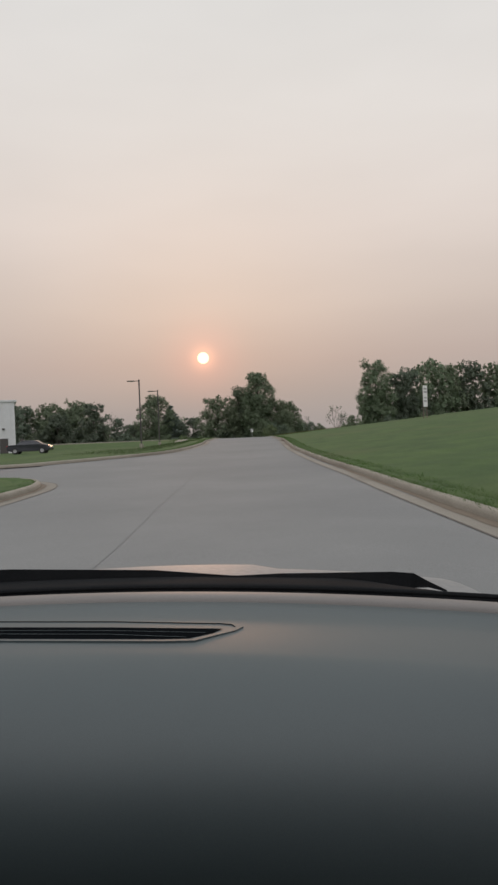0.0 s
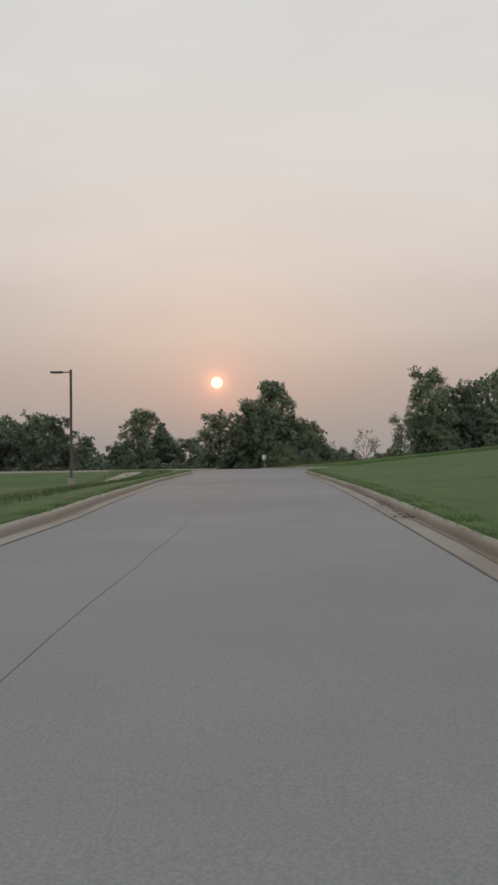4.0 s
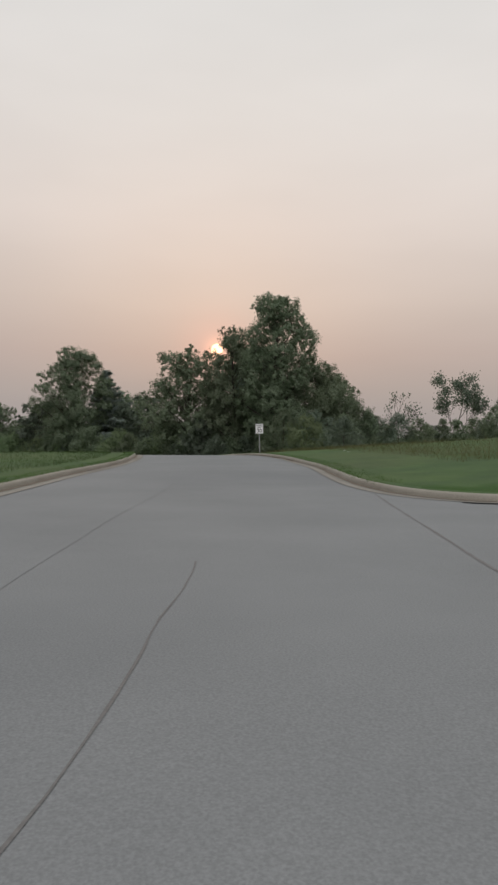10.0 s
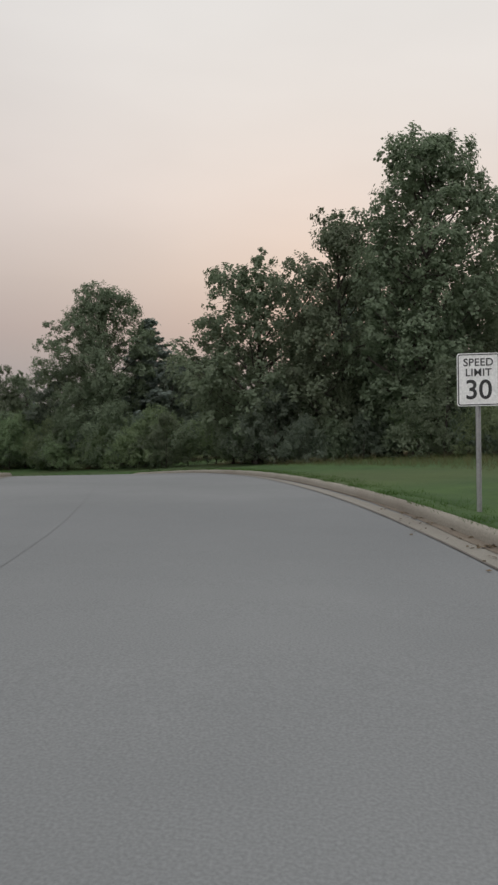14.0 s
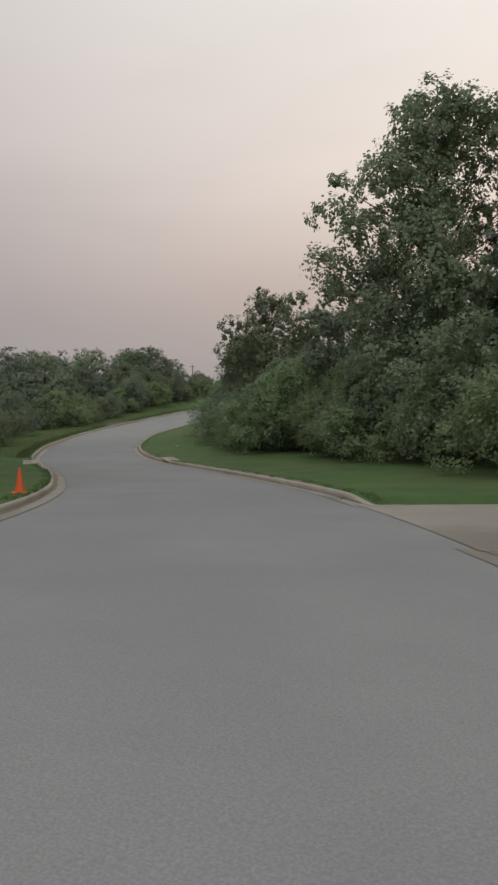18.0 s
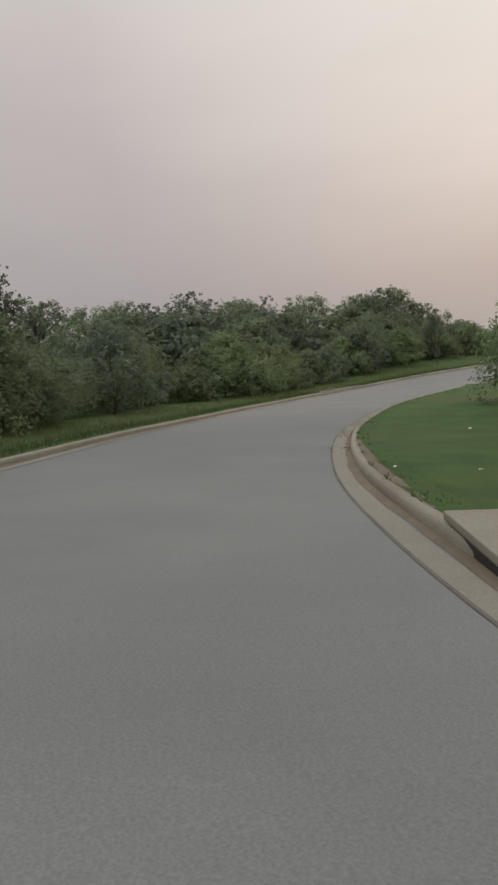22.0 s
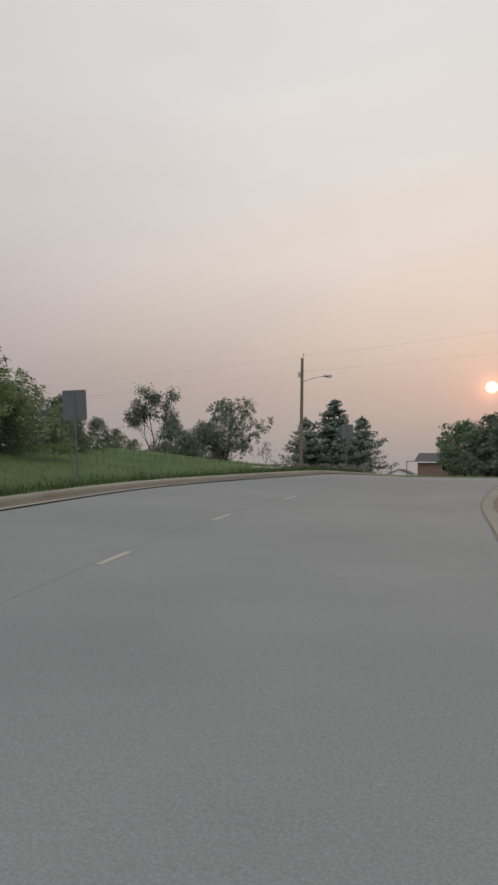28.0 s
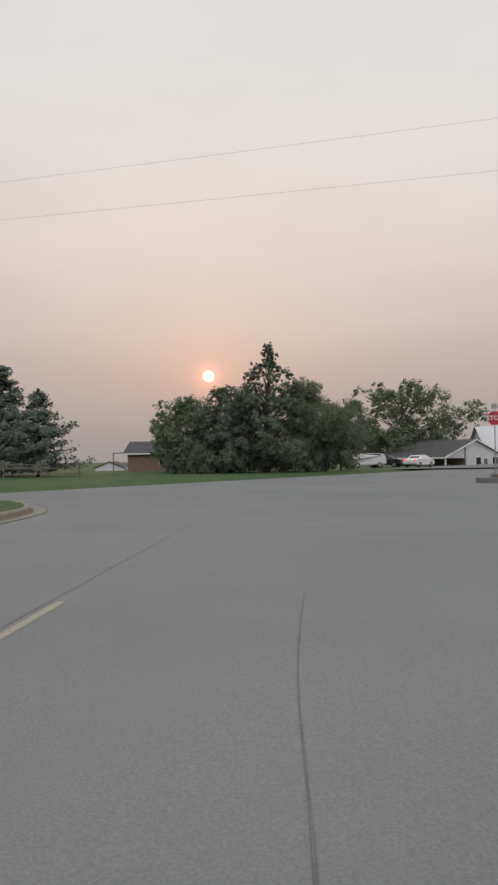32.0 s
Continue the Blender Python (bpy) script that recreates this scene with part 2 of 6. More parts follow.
M_WALL = material("brown_brick_wall", (0.17, 0.12, 0.09), (0.23, 0.17, 0.13), 0.9, 2.0, 12.0, 0.3)
M_ASPHALT = material("old_asphalt", (0.15, 0.15, 0.15), (0.19, 0.188, 0.185), 0.9, 0.4, 40.0, 0.2)
M_GLASS = material("dark_glass", (0.015, 0.018, 0.02), (0.02, 0.023, 0.025), 0.08, 1.0, 5.0, 0.0)
M_RUBBER = material("tyre_rubber", (0.02, 0.02, 0.02), (0.03, 0.03, 0.03), 0.9, 5.0, 40.0, 0.1)
M_ORANGE = material("orange_plastic", (0.62, 0.09, 0.02), (0.68, 0.12, 0.03), 0.5, 4.0, 40.0, 0.02)
M_YELLOW = material("worn_yellow_paint", (0.38, 0.35, 0.25), (0.28, 0.27, 0.23), 0.8, 9.0, 60.0, 0.1)

# ---- the plan: the driven line, with the height of the road under it ----
LINE = [(0.3, -60, -0.20), (0.2, -26, 0.17), (0.0, 1.9, 0.47), (-0.25, 22, 0.73), (-0.1, 44.2, 1.23), (0.1, 65, 1.71), (0.3, 86.2, 1.96), (0.25, 107, 2.27), (0.1, 128, 2.29),
        (-0.5, 142.1, 2.24), (-2.4, 155.7, 2.21), (-6.6, 168.9, 1.64), (-12.2, 182.2, 0.63), (-19.9, 193.8, -0.69), (-29.3, 203.9, -1.96), (-40.4, 212.8, -3.03),
        (-51.7, 221.2, -3.70), (-61.8, 230.3, -3.96), (-70.5, 241.2, -3.98), (-76.0, 254.0, -3.67), (-81.1, 267.4, -3.15), (-83.8, 280.8, -2.60), (-84.0, 295.0, -2.10),
        (-83.4, 308.6, -2.06), (-82.8, 322.6, -2.06), (-82.2, 336.5, -2.06), (-81.6, 352, -2.06), (-80.8, 372, -2.06)]


def catmull(points, steps):
    p = np.array(points, float)
    p = np.vstack([2 * p[0] - p[1], p, 2 * p[-1] - p[-2]])
    out = []
    u = np.linspace(0, 1, steps, endpoint=False)[:, None]
    for i in range(1, len(p) - 2):
        a, b, c, d = p[i - 1], p[i], p[i + 1], p[i + 2]
        out.append(0.5 * (2 * b + (c - a) * u + (2 * a - 5 * b + 4 * c - d) * u ** 2 + (3 * b - a - 3 * c + d) * u ** 3))
    out.append(p[-2][None])
    return np.vstack(out)


_fine = catmull(LINE, 40)
_len = np.concatenate([[0], np.cumsum(np.linalg.norm(np.diff(_fine[:, :2], axis=0), axis=1))])
S0 = float(_len[np.argmin(np.abs(_fine[:, 1]))])
GRID_S = np.arange(-55.0, _len[-1] - S0, 0.5)
AX = np.stack([np.interp(GRID_S + S0, _len, _fine[:, k]) for k in range(3)], 1)
_t = np.gradient(AX[:, :2], axis=0)
_t = np.stack([np.convolve(np.pad(_t[:, k], 6, mode="edge"), np.ones(13) / 13, "valid") for k in range(2)], 1)
TAN = _t / np.linalg.norm(_t, axis=1)[:, None]


def at_line(s):
    """Place, unit heading and road height at s metres along the driven line."""
    s = np.asarray(s, float)
    x, y, z = (np.interp(s, GRID_S, AX[:, k]) for k in range(3))
    tx, ty = (np.interp(s, GRID_S, TAN[:, k]) for k in range(2))
    return x, y, z, tx, ty


def so(s, o, dz=0.0):
    """World point s along and o to the right of the driven line, dz over the road."""
    x, y, z, tx, ty = at_line(s)
    return np.stack([x + o * ty, y - o * tx, z + bank(s, o) + dz], -1)


def bank(s, o):
    """Cross fall of the pavement: the outer edge of the last bend stands higher."""
    return np.clip((np.asarray(s, float) - 283) / 22, 0, 1) * np.clip((345 - np.asarray(s, float)) / 20, 0, 1) * np.clip(-np.asarray(o, float) - 1.5, 0, 8) * 0.04


def near_line(x, y):
    """The nearest s, the offset o to the right and the road height for many points."""
    x, y = np.asarray(x, float).ravel(), np.asarray(y, float).ravel()
    s, o, z = np.empty_like(x), np.empty_like(x), np.empty_like(x)
    ax, tn = AX[::4], TAN[::4]
    for i in range(0, len(x), 4000):
        dx = x[i:i + 4000, None] - ax[None, :, 0]
        dy = y[i:i + 4000, None] - ax[None, :, 1]
        j = np.argmin(dx * dx + dy * dy, 1)
        k = np.arange(len(j))
        s[i:i + 4000] = GRID_S[::4][j] + dx[k, j] * tn[j, 0] + dy[k, j] * tn[j, 1]
        side = dx[k, j] * tn[j, 1] - dy[k, j] * tn[j, 0]
        o[i:i + 4000] = side
        z[i:i + 4000] = ax[j, 2]
    return s, o, z


# kerb faces, as (s, o)
R_A = [(-55, 3.25), (0, 3.25), (20, 3.25), (33, 2.8), (42, 2.6), (56, 2.66), (70, 2.76), (86, 2.76), (93, 2.66), (97.5, 2.7), (99.3, 2.95), (100.6, 3.7), (101.8, 5.5), (103, 9), (104.5, 15), (107, 26), (110, 44)]
R_B = [(133, 44), (128.5, 28), (125.6, 15), (124, 9), (123, 6), (123.1, 4.4), (124.6, 3.3), (127.5, 2.8), (132, 2.75), (138, 2.88), (147, 2.85), (153, 2.65), (158, 2.72), (164, 2.98), (170, 3.25), (178, 3.45), (186, 3.35), (193, 3.05), (197.6, 2.9)]
R_C = [(204.4, 2.98), (209, 3.02), (215, 2.78), (221, 2.62), (225, 2.35), (228, 2.03), (231, 1.65), (234, 1.45), (239, 1.3), (244, 1.3), (249, 1.45), (254, 1.72), (260, 1.95), (265, 2.1), (271, 2.22), (277, 2.0), (283, 1.55), (289, 1.35), (294, 1.55), (300, 2.05), (306, 2.45), (316, 2.5), (324, 2.55), (329, 2.8), (333, 3.15), (335.4, 3.9), (336.6, 5.6), (337.4, 9), (339, 16), (343, 30), (350, 44)]
L_A = [(-55, -5.6), (10, -5.5), (16.5, -5.4), (19.6, -5.6), (21.8, -6.5), (23.2, -8.4), (24, -11.5), (25, -18), (26, -44)]
L_B = [(33.5, -44), (32, -20), (32.3, -11.5), (35, -9), (38.6, -7), (41.5, -5.5), (46, -4.7), (52, -4.3), (60, -4.2), (70, -4.75), (82, -5.5), (92, -5.6), (98.5, -5.5), (101.5, -5.9), (104, -7.2), (105.5, -10), (106.5, -18), (107, -44)]
L_C = [(113, -44), (113, -18), (113.2, -9), (114.2, -6.4), (116.5, -5.55), (121, -5.55), (130, -5.75), (148, -5.6), (164, -5.6), (178, -5.65), (190, -5.4), (200, -5.2), (209, -5.3), (217, -5.4), (224, -5.45), (231, -5.95), (238, -6.3), (243, -6.3), (250, -6.1), (255, -5.8), (260, -5.6), (268, -5.55), (273, -6.05), (279, -6.5), (285, -6.55), (291, -6.3), (298, -6.25), (306, -6.4), (312, -6.6), (318, -6.15), (323, -5.9), (328, -6.1), (334, -6.3), (340, -6.4), (344.5, -6.9), (348, -9), (350.5, -14), (353, -24), (357, -44)]


def smooth_so(points, step=0.6):
    even = [points[0]]
    for a, b in zip(points, points[1:]):
        n = int(math.dist(a, b) / 9) + 1
        even += [tuple(np.array(a) + (np.array(b) - np.array(a)) * k / n) for k in range(1, n + 1)]
    p = catmull(even, 30)
    d = np.concatenate([[0], np.cumsum(np.linalg.norm(np.diff(p, axis=0), axis=1))])
    q = np.arange(0, d[-1], step)
    return np.stack([np.interp(q, d, p[:, k]) for k in range(2)], 1)


CURVES = {n: smooth_so(c) for n, c in (("RA", R_A), ("RB", R_B), ("RC", R_C), ("LA", L_A), ("LB", L_B), ("LC", L_C))}
PAVED = np.vstack([CURVES["RA"], CURVES["RB"], [[198.2, 5.2], [199, 7.2], [203, 7.2], [204, 5.2]], CURVES["RC"], [[430, 44], [430, -44]], CURVES["LC"][::-1], CURVES["LB"][::-1], CURVES["LA"][::-1]])


def inside(px, py, poly):
    px, py = np.asarray(px), np.asarray(py)
    hit = np.zeros(px.shape, bool)
    for (x0, y0), (x1, y1) in zip(poly, np.roll(poly, -1, 0)):
        if y0 == y1:
            continue
        c = ((y0 > py) != (y1 > py)) & (px < (x1 - x0) * (py - y0) / (y1 - y0) + x0)
        hit ^= c
    return hit


def side_rise(s, o):
    """How far the ground lies over the road, by the distance from it."""
    s, o = np.asarray(s, float), np.asarray(o, float)
    first = np.clip((178 - s) / 35, 0, 1)
    last = np.clip((s - 285) / 20, 0, 1) * np.clip((338 - s) / 10, 0, 1)
    right = 0.13 + first * np.clip(o - 3.6, 0, 33) * 0.088 + (1 - first) * np.clip(o - 4.5, 0, 40) * 0.045
    dip = np.clip((s - 47) / 10, 0, 1) * np.clip((101 - s) / 10, 0, 1)
    left = 0.13 + last * np.clip(-o - 8.4, 0, 9) * 0.10 + (1 - last) * np.clip(-o - 9, 0, 30) * -0.006 - dip * np.clip(-o - 6.3, 0, 6) * 0.10
    return np.where(o > 0, right, left)


# far edge of the crossing street, and the way it runs
CROSS_P, CROSS_D = np.array([-95.2, 329.6]), np.array([0.575, 0.818])


def ground_height(x, y):
    s, o, z = near_line(x, y)
    x, y = np.asarray(x, float).ravel(), np.asarray(y, float).ravel()
    h = z + bank(s, o) + side_rise(s, o)
    far = np.clip((np.abs(o) - 60) / 80, 0, 1)
    level = np.where(y > 260, -2.0, np.where(x < -20, -2.5, 3.0))
    h = h * (1 - far) + level * far
    over = (x - CROSS_P[0]) * -CROSS_D[1] + (y - CROSS_P[1]) * CROSS_D[0]
    end = np.clip((y - 308) / 8, 0, 1)
    h = h * (1 - end) + end * np.where(over > 1.5, -1.95, -2.5)
    h = h - np.clip((y - 398) / 30, 0, 1) * 2.2 * np.clip((500 - np.hypot(x + 90, y - 400)) / 200, 0, 1)
    return h, s, o


def rest(x, y):
    return float(ground_height([x], [y])[0][0])


# ---- mesh helpers ----
def mesh_from(name, verts, faces, mat, smooth=False):
    me = bpy.data.meshes.new(name)
    me.from_pydata([tuple(v) for v in verts], [], [tuple(f) for f in faces])
    me.materials.append(mat)
    if smooth:
        me.polygons.foreach_set("use_smooth", np.ones(len(me.polygons), bool))
    me.update()
    return me


def fast_mesh(name, verts, quads, mat, smooth=False):
    """A mesh of quads from arrays."""
    me = bpy.data.meshes.new(name)
    verts, quads = np.asarray(verts, np.float32), np.asarray(quads, np.int32)
    me.vertices.add(len(verts))
    me.vertices.foreach_set("co", verts.ravel())
    me.loops.add(quads.size)
    me.loops.foreach_set("vertex_index", quads.ravel())
    me.polygons.add(len(quads))
    me.polygons.foreach_set("loop_start", np.arange(0, quads.size, 4, dtype=np.int32))
    if smooth:
        me.polygons.foreach_set("use_smooth", np.ones(len(quads), bool))
    me.materials.append(mat)
    me.update(calc_edges=True)
    me.validate()
    return me


def grid_quads(rows, cols):
    i = np.arange(rows * cols).reshape(rows, cols)
    return np.stack([i[:-1, :-1], i[1:, :-1], i[1:, 1:], i[:-1, 1:]], -1).reshape(-1, 4)


def part(name, bm, mat, parent=None, label=""):
    """Links a bmesh as one mesh object, under a thing or under a part."""
    me = bpy.data.meshes.new(name)
    bm.to_mesh(me)
    bm.free()
    me.materials.append(mat)
    ob = new(name, me)
    if parent is not None:
        ob.parent = parent
    if label:
        ob["label"] = label
    return ob


def mesh_part(name, me, parent=None, label=""):
    ob = new(name, me)
    if parent is not None:
        ob.parent = parent
    if label:
        ob["label"] = label
    return ob


def thing(name, place, label, category, group="", turn=0.0):
    ob = new(name)
    ob.matrix_world = pose(*place, 0, 0, turn)
    return tagged(ob, label, category, group)


def box_bm(size, at=(0, 0, 0), bevel=0.0, turn=(0, 0, 0), bm=None):
    bm = bm or bmesh.new()
    r = bmesh.ops.create_cube(bm, size=1.0, matrix=pose(*at, *turn) @ Matrix.Diagonal((*size, 1)))
    if bevel:
        edges = list({e for v in r["verts"] for e in v.link_edges})
        bmesh.ops.bevel(bm, geom=edges, offset=bevel, segments=2, affect="EDGES", profile=0.6)
    return bm


def rod_bm(a, b, r0, r1=None, sides=8, bm=None):
    bm = bm or bmesh.new()
    a, b = Vector(a), Vector(b)
    r1 = r0 if r1 is None else r1
    q = (b - a).to_track_quat("Z", "Y").to_matrix().to_4x4()
    bmesh.ops.create_cone(bm, cap_ends=True, segments=sides, radius1=r0, radius2=r1, depth=(b - a).length, matrix=Matrix.Translation((a + b) / 2) @ q)
    return bm


def prism_bm(outline, depth, m=None, bm=None):
    """A flat outline (x, z) pushed out along y by depth."""
    bm = bm or bmesh.new()
    lo = [bm.verts.new((x, -depth / 2, z)) for x, z in outline]
    hi = [bm.verts.new((x, depth / 2, z)) for x, z in outline]
    bm.faces.new(lo)
    bm.faces.new(hi[::-1])
    for i in range(len(lo)):
        j = (i + 1) % len(lo)
        bm.faces.new((lo[j], lo[i], hi[i], hi[j]))
    bmesh.ops.recalc_face_normals(bm, faces=bm.faces)
    if m is not None:
        bmesh.ops.transform(bm, matrix=m, verts=bm.verts)
    return bm


# ---- ground, road, kerbs ----
def build_ground():
    offs = np.concatenate([np.linspace(-46, -13, 18), np.arange(-12.6, -4.0, 0.3), [-2.5, 0, 1.0], np.arange(1.4, 10.1, 0.3), np.linspace(11, 46, 19)])
    ss = np.arange(-50, 352, 0.9)
    gs, go = np.meshgrid(ss, offs, indexing="ij")
    p = so(gs, go)
    p[..., 2] += side_rise(gs, go) + np.random.RandomState(4).normal(0, 0.012, gs.shape)
    _, o2, z2 = near_line(p[..., 0], p[..., 1])
    hid = inside(gs, go, PAVED)
    for ds, do in ((0.4, 0), (-0.4, 0), (0, 0.42), (0, -0.42)):
        hid |= inside(gs + ds, go + do, PAVED)
    p[..., 2] = np.where(hid, p[..., 2] - side_rise(gs, go) - 0.35, p[..., 2])
    ends = (p[..., 1] > 326) | (np.abs(go) > 45.5)
    p[..., 2] -= np.where(ends, 1.0, 0)
    inner_v, inner_f = p.reshape(-1, 3), grid_quads(len(ss), len(offs))
    xs = np.concatenate([[-2500, -1200, -600, -380], np.arange(-280, 160, 6.0), [220, 360, 700, 1400, 2500]])
    ys = np.concatenate([[-2000, -900, -300], np.arange(-120, 560, 6.0), [620, 800, 1200, 2000, 3500]])
    gx, gy = np.meshgrid(xs, ys, indexing="ij")
    h, s, o = ground_height(gx, gy)
    h = h.reshape(gx.shape)
    lower = (np.abs(o) < 41) & (s > -48) & (gy.ravel() < 330)
    h = h - np.where(lower, 1.3, 0).reshape(gx.shape)
    outer_v = np.stack([gx, gy, h], -1).reshape(-1, 3)
    outer_f = grid_quads(len(xs), len(ys))
    ob = new("ground", fast_mesh("ground", np.vstack([inner_v, outer_v]), np.vstack([inner_f[:, ::-1], outer_f + len(inner_v)]), M_GRASS, True))
    tagged(ob, "mown green grass verges and rolling rough fields", "grass", kind="structure")


def strip(name, s_values, o_values, dz, mat, parent=None):
    gs, go = np.meshgrid(np.asarray(s_values, float), np.asarray(o_values, float), indexing="ij")
    p = so(gs, go, dz)
    me = fast_mesh(name, p.reshape(-1, 3), grid_quads(*gs.shape)[:, ::-1], mat, True)
    return mesh_part(name, me, parent)


def sweep(curve, profile, side):
    """Carries a profile of (away from the road, up) along a kerb line; side +1 where the verge lies to the right of its way."""
    p = so(curve[:, 0], curve[:, 1])
    t = np.gradient(p[:, :2], axis=0)
    t /= np.linalg.norm(t, axis=1)[:, None]
    n = np.stack([t[:, 1], -t[:, 0]], 1) * side
    out = np.empty((len(p), len(profile), 3))
    for k, (a, u) in enumerate(profile):
        out[:, k, :2] = p[:, :2] + n * a
        out[:, k, 2] = p[:, 2] + u
    return out


def centre_joint(s):
    return np.interp(s, [-60, 40, 58, 110, 120, 138, 180, 235, 300, 318, 340, 360], [-1.6, -1.6, -1.48, -2.06, -2.2, -1.92, -2.2, -2.6, -2.7, -2.4, -2.0, -1.6])


def build_road():
    road = new("road")
    tagged(road, "pale grey worn concrete street with sealed joints", "road", kind="structure")
    ss = np.arange(-50, 352.1, 1.0)
    wander = np.convolve(np.random.RandomState(8).normal(0, 0.05, len(ss) + 4), np.ones(5) / 5, "valid")
    mid = (centre_joint(ss) + wander)[:, None]
    gap = np.interp(ss, [148, 170, 296, 312], [0.0045, 0.001, 0.001, 0.0045])[:, None]
    left = np.interp(ss, [44, 47, 52, 60, 70, 82, 92, 98, 100], [-9.5, -5.0, -4.6, -4.5, -5.05, -5.8, -5.9, -5.85, -9.5])
    for offs in ([-9.5, -7, -4.5, -0.007], [0.007, 2, 4, 6.2]):
        offs = np.array(offs)[None, :] * np.ones_like(gap)
        offs[:, 3 if offs[0, 0] < 0 else 0] = -gap[:, 0] if offs[0, 0] < 0 else gap[:, 0]
        if offs[0, 0] < 0:
            offs[:, :3] *= (left / -9.5)[:, None]
        go = np.where(np.abs(offs) < 0.1, mid + offs, np.where(offs < 0, offs, mid + offs))
        p = so(np.repeat(ss[:, None], 4, 1), go)
        mesh_part("lane_slab", fast_mesh("lane_slab", p.reshape(-1, 3), grid_quads(*go.shape)[:, ::-1], M_ROAD, True), road)
    p = so(np.repeat(ss[:, None], 2, 1), mid + np.array([[-0.012, 0.012]]), -0.004)
    mesh_part("joint", fast_mesh("joint", p.reshape(-1, 3), grid_quads(len(ss), 2)[:, ::-1], M_SEALED), road)
    strip("side_street", np.arange(100, 160, 2.0), np.arange(4.1, 48, 3.0), -0.02, M_ROAD, road)
    strip("driveway", np.arange(18, 45, 1.5), np.linspace(-46, -9.3, 14), -0.02, M_ASPHALT, road)
    strip("side_street", np.arange(103, 122, 1.5), np.linspace(-46, -9.3, 14), -0.02, M_ROAD, road)
    strip("driveway_apron", np.arange(197.2, 205, 0.6), np.arange(2.7, 9, 0.7), 0.012, M_GUTTER, road)
    # the crossing street and the forecourt beyond the end of the road
    d, q = CROSS_D, CROSS_P
    n = np.array([d[1], -d[0]])
    a, b = q - d * 220, q + d * 260
    v = [(*a, -2.085), (*b, -2.085), (*(b + n * 60), -2.085), (-40, 318, -2.085), (-70, 309, -2.085), (-98, 309, -2.085), (*(a + n * 9), -2.085)]
    me = mesh_from("crossing_street", v, [(0, 1, 2, 3, 4, 5, 6)], M_ROAD)
    mesh_part("crossing_street", me, road)
    lot = new("parking_lot", mesh_from("parking_lot", [(-72, 372, -1.93), (-45, 412, -1.93), (60, 412, -1.93), (60, 372, -1.93)], [(0, 3, 2, 1)], M_ASPHALT))
    tagged(lot, "flat grey asphalt parking lot beside the street", "parking lot", kind="structure")
    pan = [(-0.42, 0.006), (-0.2, 0.002), (0.0, -0.004)]
    kerb = [(-0.005, -0.05), (0.0, 0.06), (0.015, 0.115), (0.05, 0.145), (0.13, 0.15), (0.16, 0.14), (0.17, -0.1)]
    for name, side in (("RA", 1), ("RB", 1), ("RC", 1), ("LA", -1), ("LB", -1), ("LC", -1)):
        for label, prof, mat in (("gutter", pan, M_GUTTER), ("kerb", kerb, M_CURB)):
            g = sweep(CURVES[name], prof, side)
            if label == "kerb" and name in ("RB", "RC"):
                drop = np.clip(np.arange(len(g)) / 4.0, 0.03, 1)
                drop = drop[::-1] if name == "RB" else drop
                base = sweep(CURVES[name], [(0, 0)] * len(prof), side)[..., 2]
                g[..., 2] = base + (g[..., 2] - base) * drop[:, None]
            f = grid_quads(*g.shape[:2])
            ob = new(label, fast_mesh(label, g.reshape(-1, 3), f if side < 0 else f[:, ::-1], mat, True))
            tagged(ob, "sandy concrete %s along the street edge" % label, label, kind="structure")
        c = CURVES[name][np.abs(CURVES[name][:, 1]) < 13]
        g = sweep(c, [(0.15, 0.10), (0.17, 0.142), (0.3, 0.15), (0.5, 0.148), (0.75, 0.11), (1.05, -0.05)], side)
        if name in ("RB", "RC"):
            drop = np.clip(np.arange(len(g)) / 4.0, 0.05, 1)
            drop = drop[::-1] if name == "RB" else drop
            base = sweep(c, [(0, 0)] * 6, side)[..., 2]
            g[..., 2] = base + (g[..., 2] - base) * drop[:, None]
        g[:, 1:4, 2] += np.random.RandomState(9).uniform(-0.02, 0.02, (len(g), 3))
        f = grid_quads(*g.shape[:2])
        ob = new("verge", fast_mesh("verge", g.reshape(-1, 3), f if side < 0 else f[:, ::-1], M_GRASS, True))
        tagged(ob, "edge of the mown grass behind the kerb", "grass", kind="structure")
        line = sweep(CURVES[name], [(-0.462, 0.0095), (-0.425, 0.0095)], side)
        mesh_part("joint", fast_mesh("joint", line.reshape(-1, 3), grid_quads(*line.shape[:2])[:, ::side * -1], M_SEAM), road)
        silt = sweep(CURVES[name], [(-0.15, 0.006), (-0.07, 0.009), (0.004, 0.014)], side)
        k = np.convolve(np.random.RandomState(21).uniform(-0.5, 1.2, len(silt) + 8), np.ones(9) / 9, "valid")[:, None]
        silt[:, 0, :2] = silt[:, 2, :2] + (silt[:, 0, :2] - silt[:, 2, :2]) * np.clip(0.25 + 1.6 * k, 0.15, 1.6)
        mesh_part("silt", fast_mesh("silt", silt.reshape(-1, 3), grid_quads(*silt.shape[:2])[:, ::side * -1], M_SILT, True), road)


build_ground()
build_road()


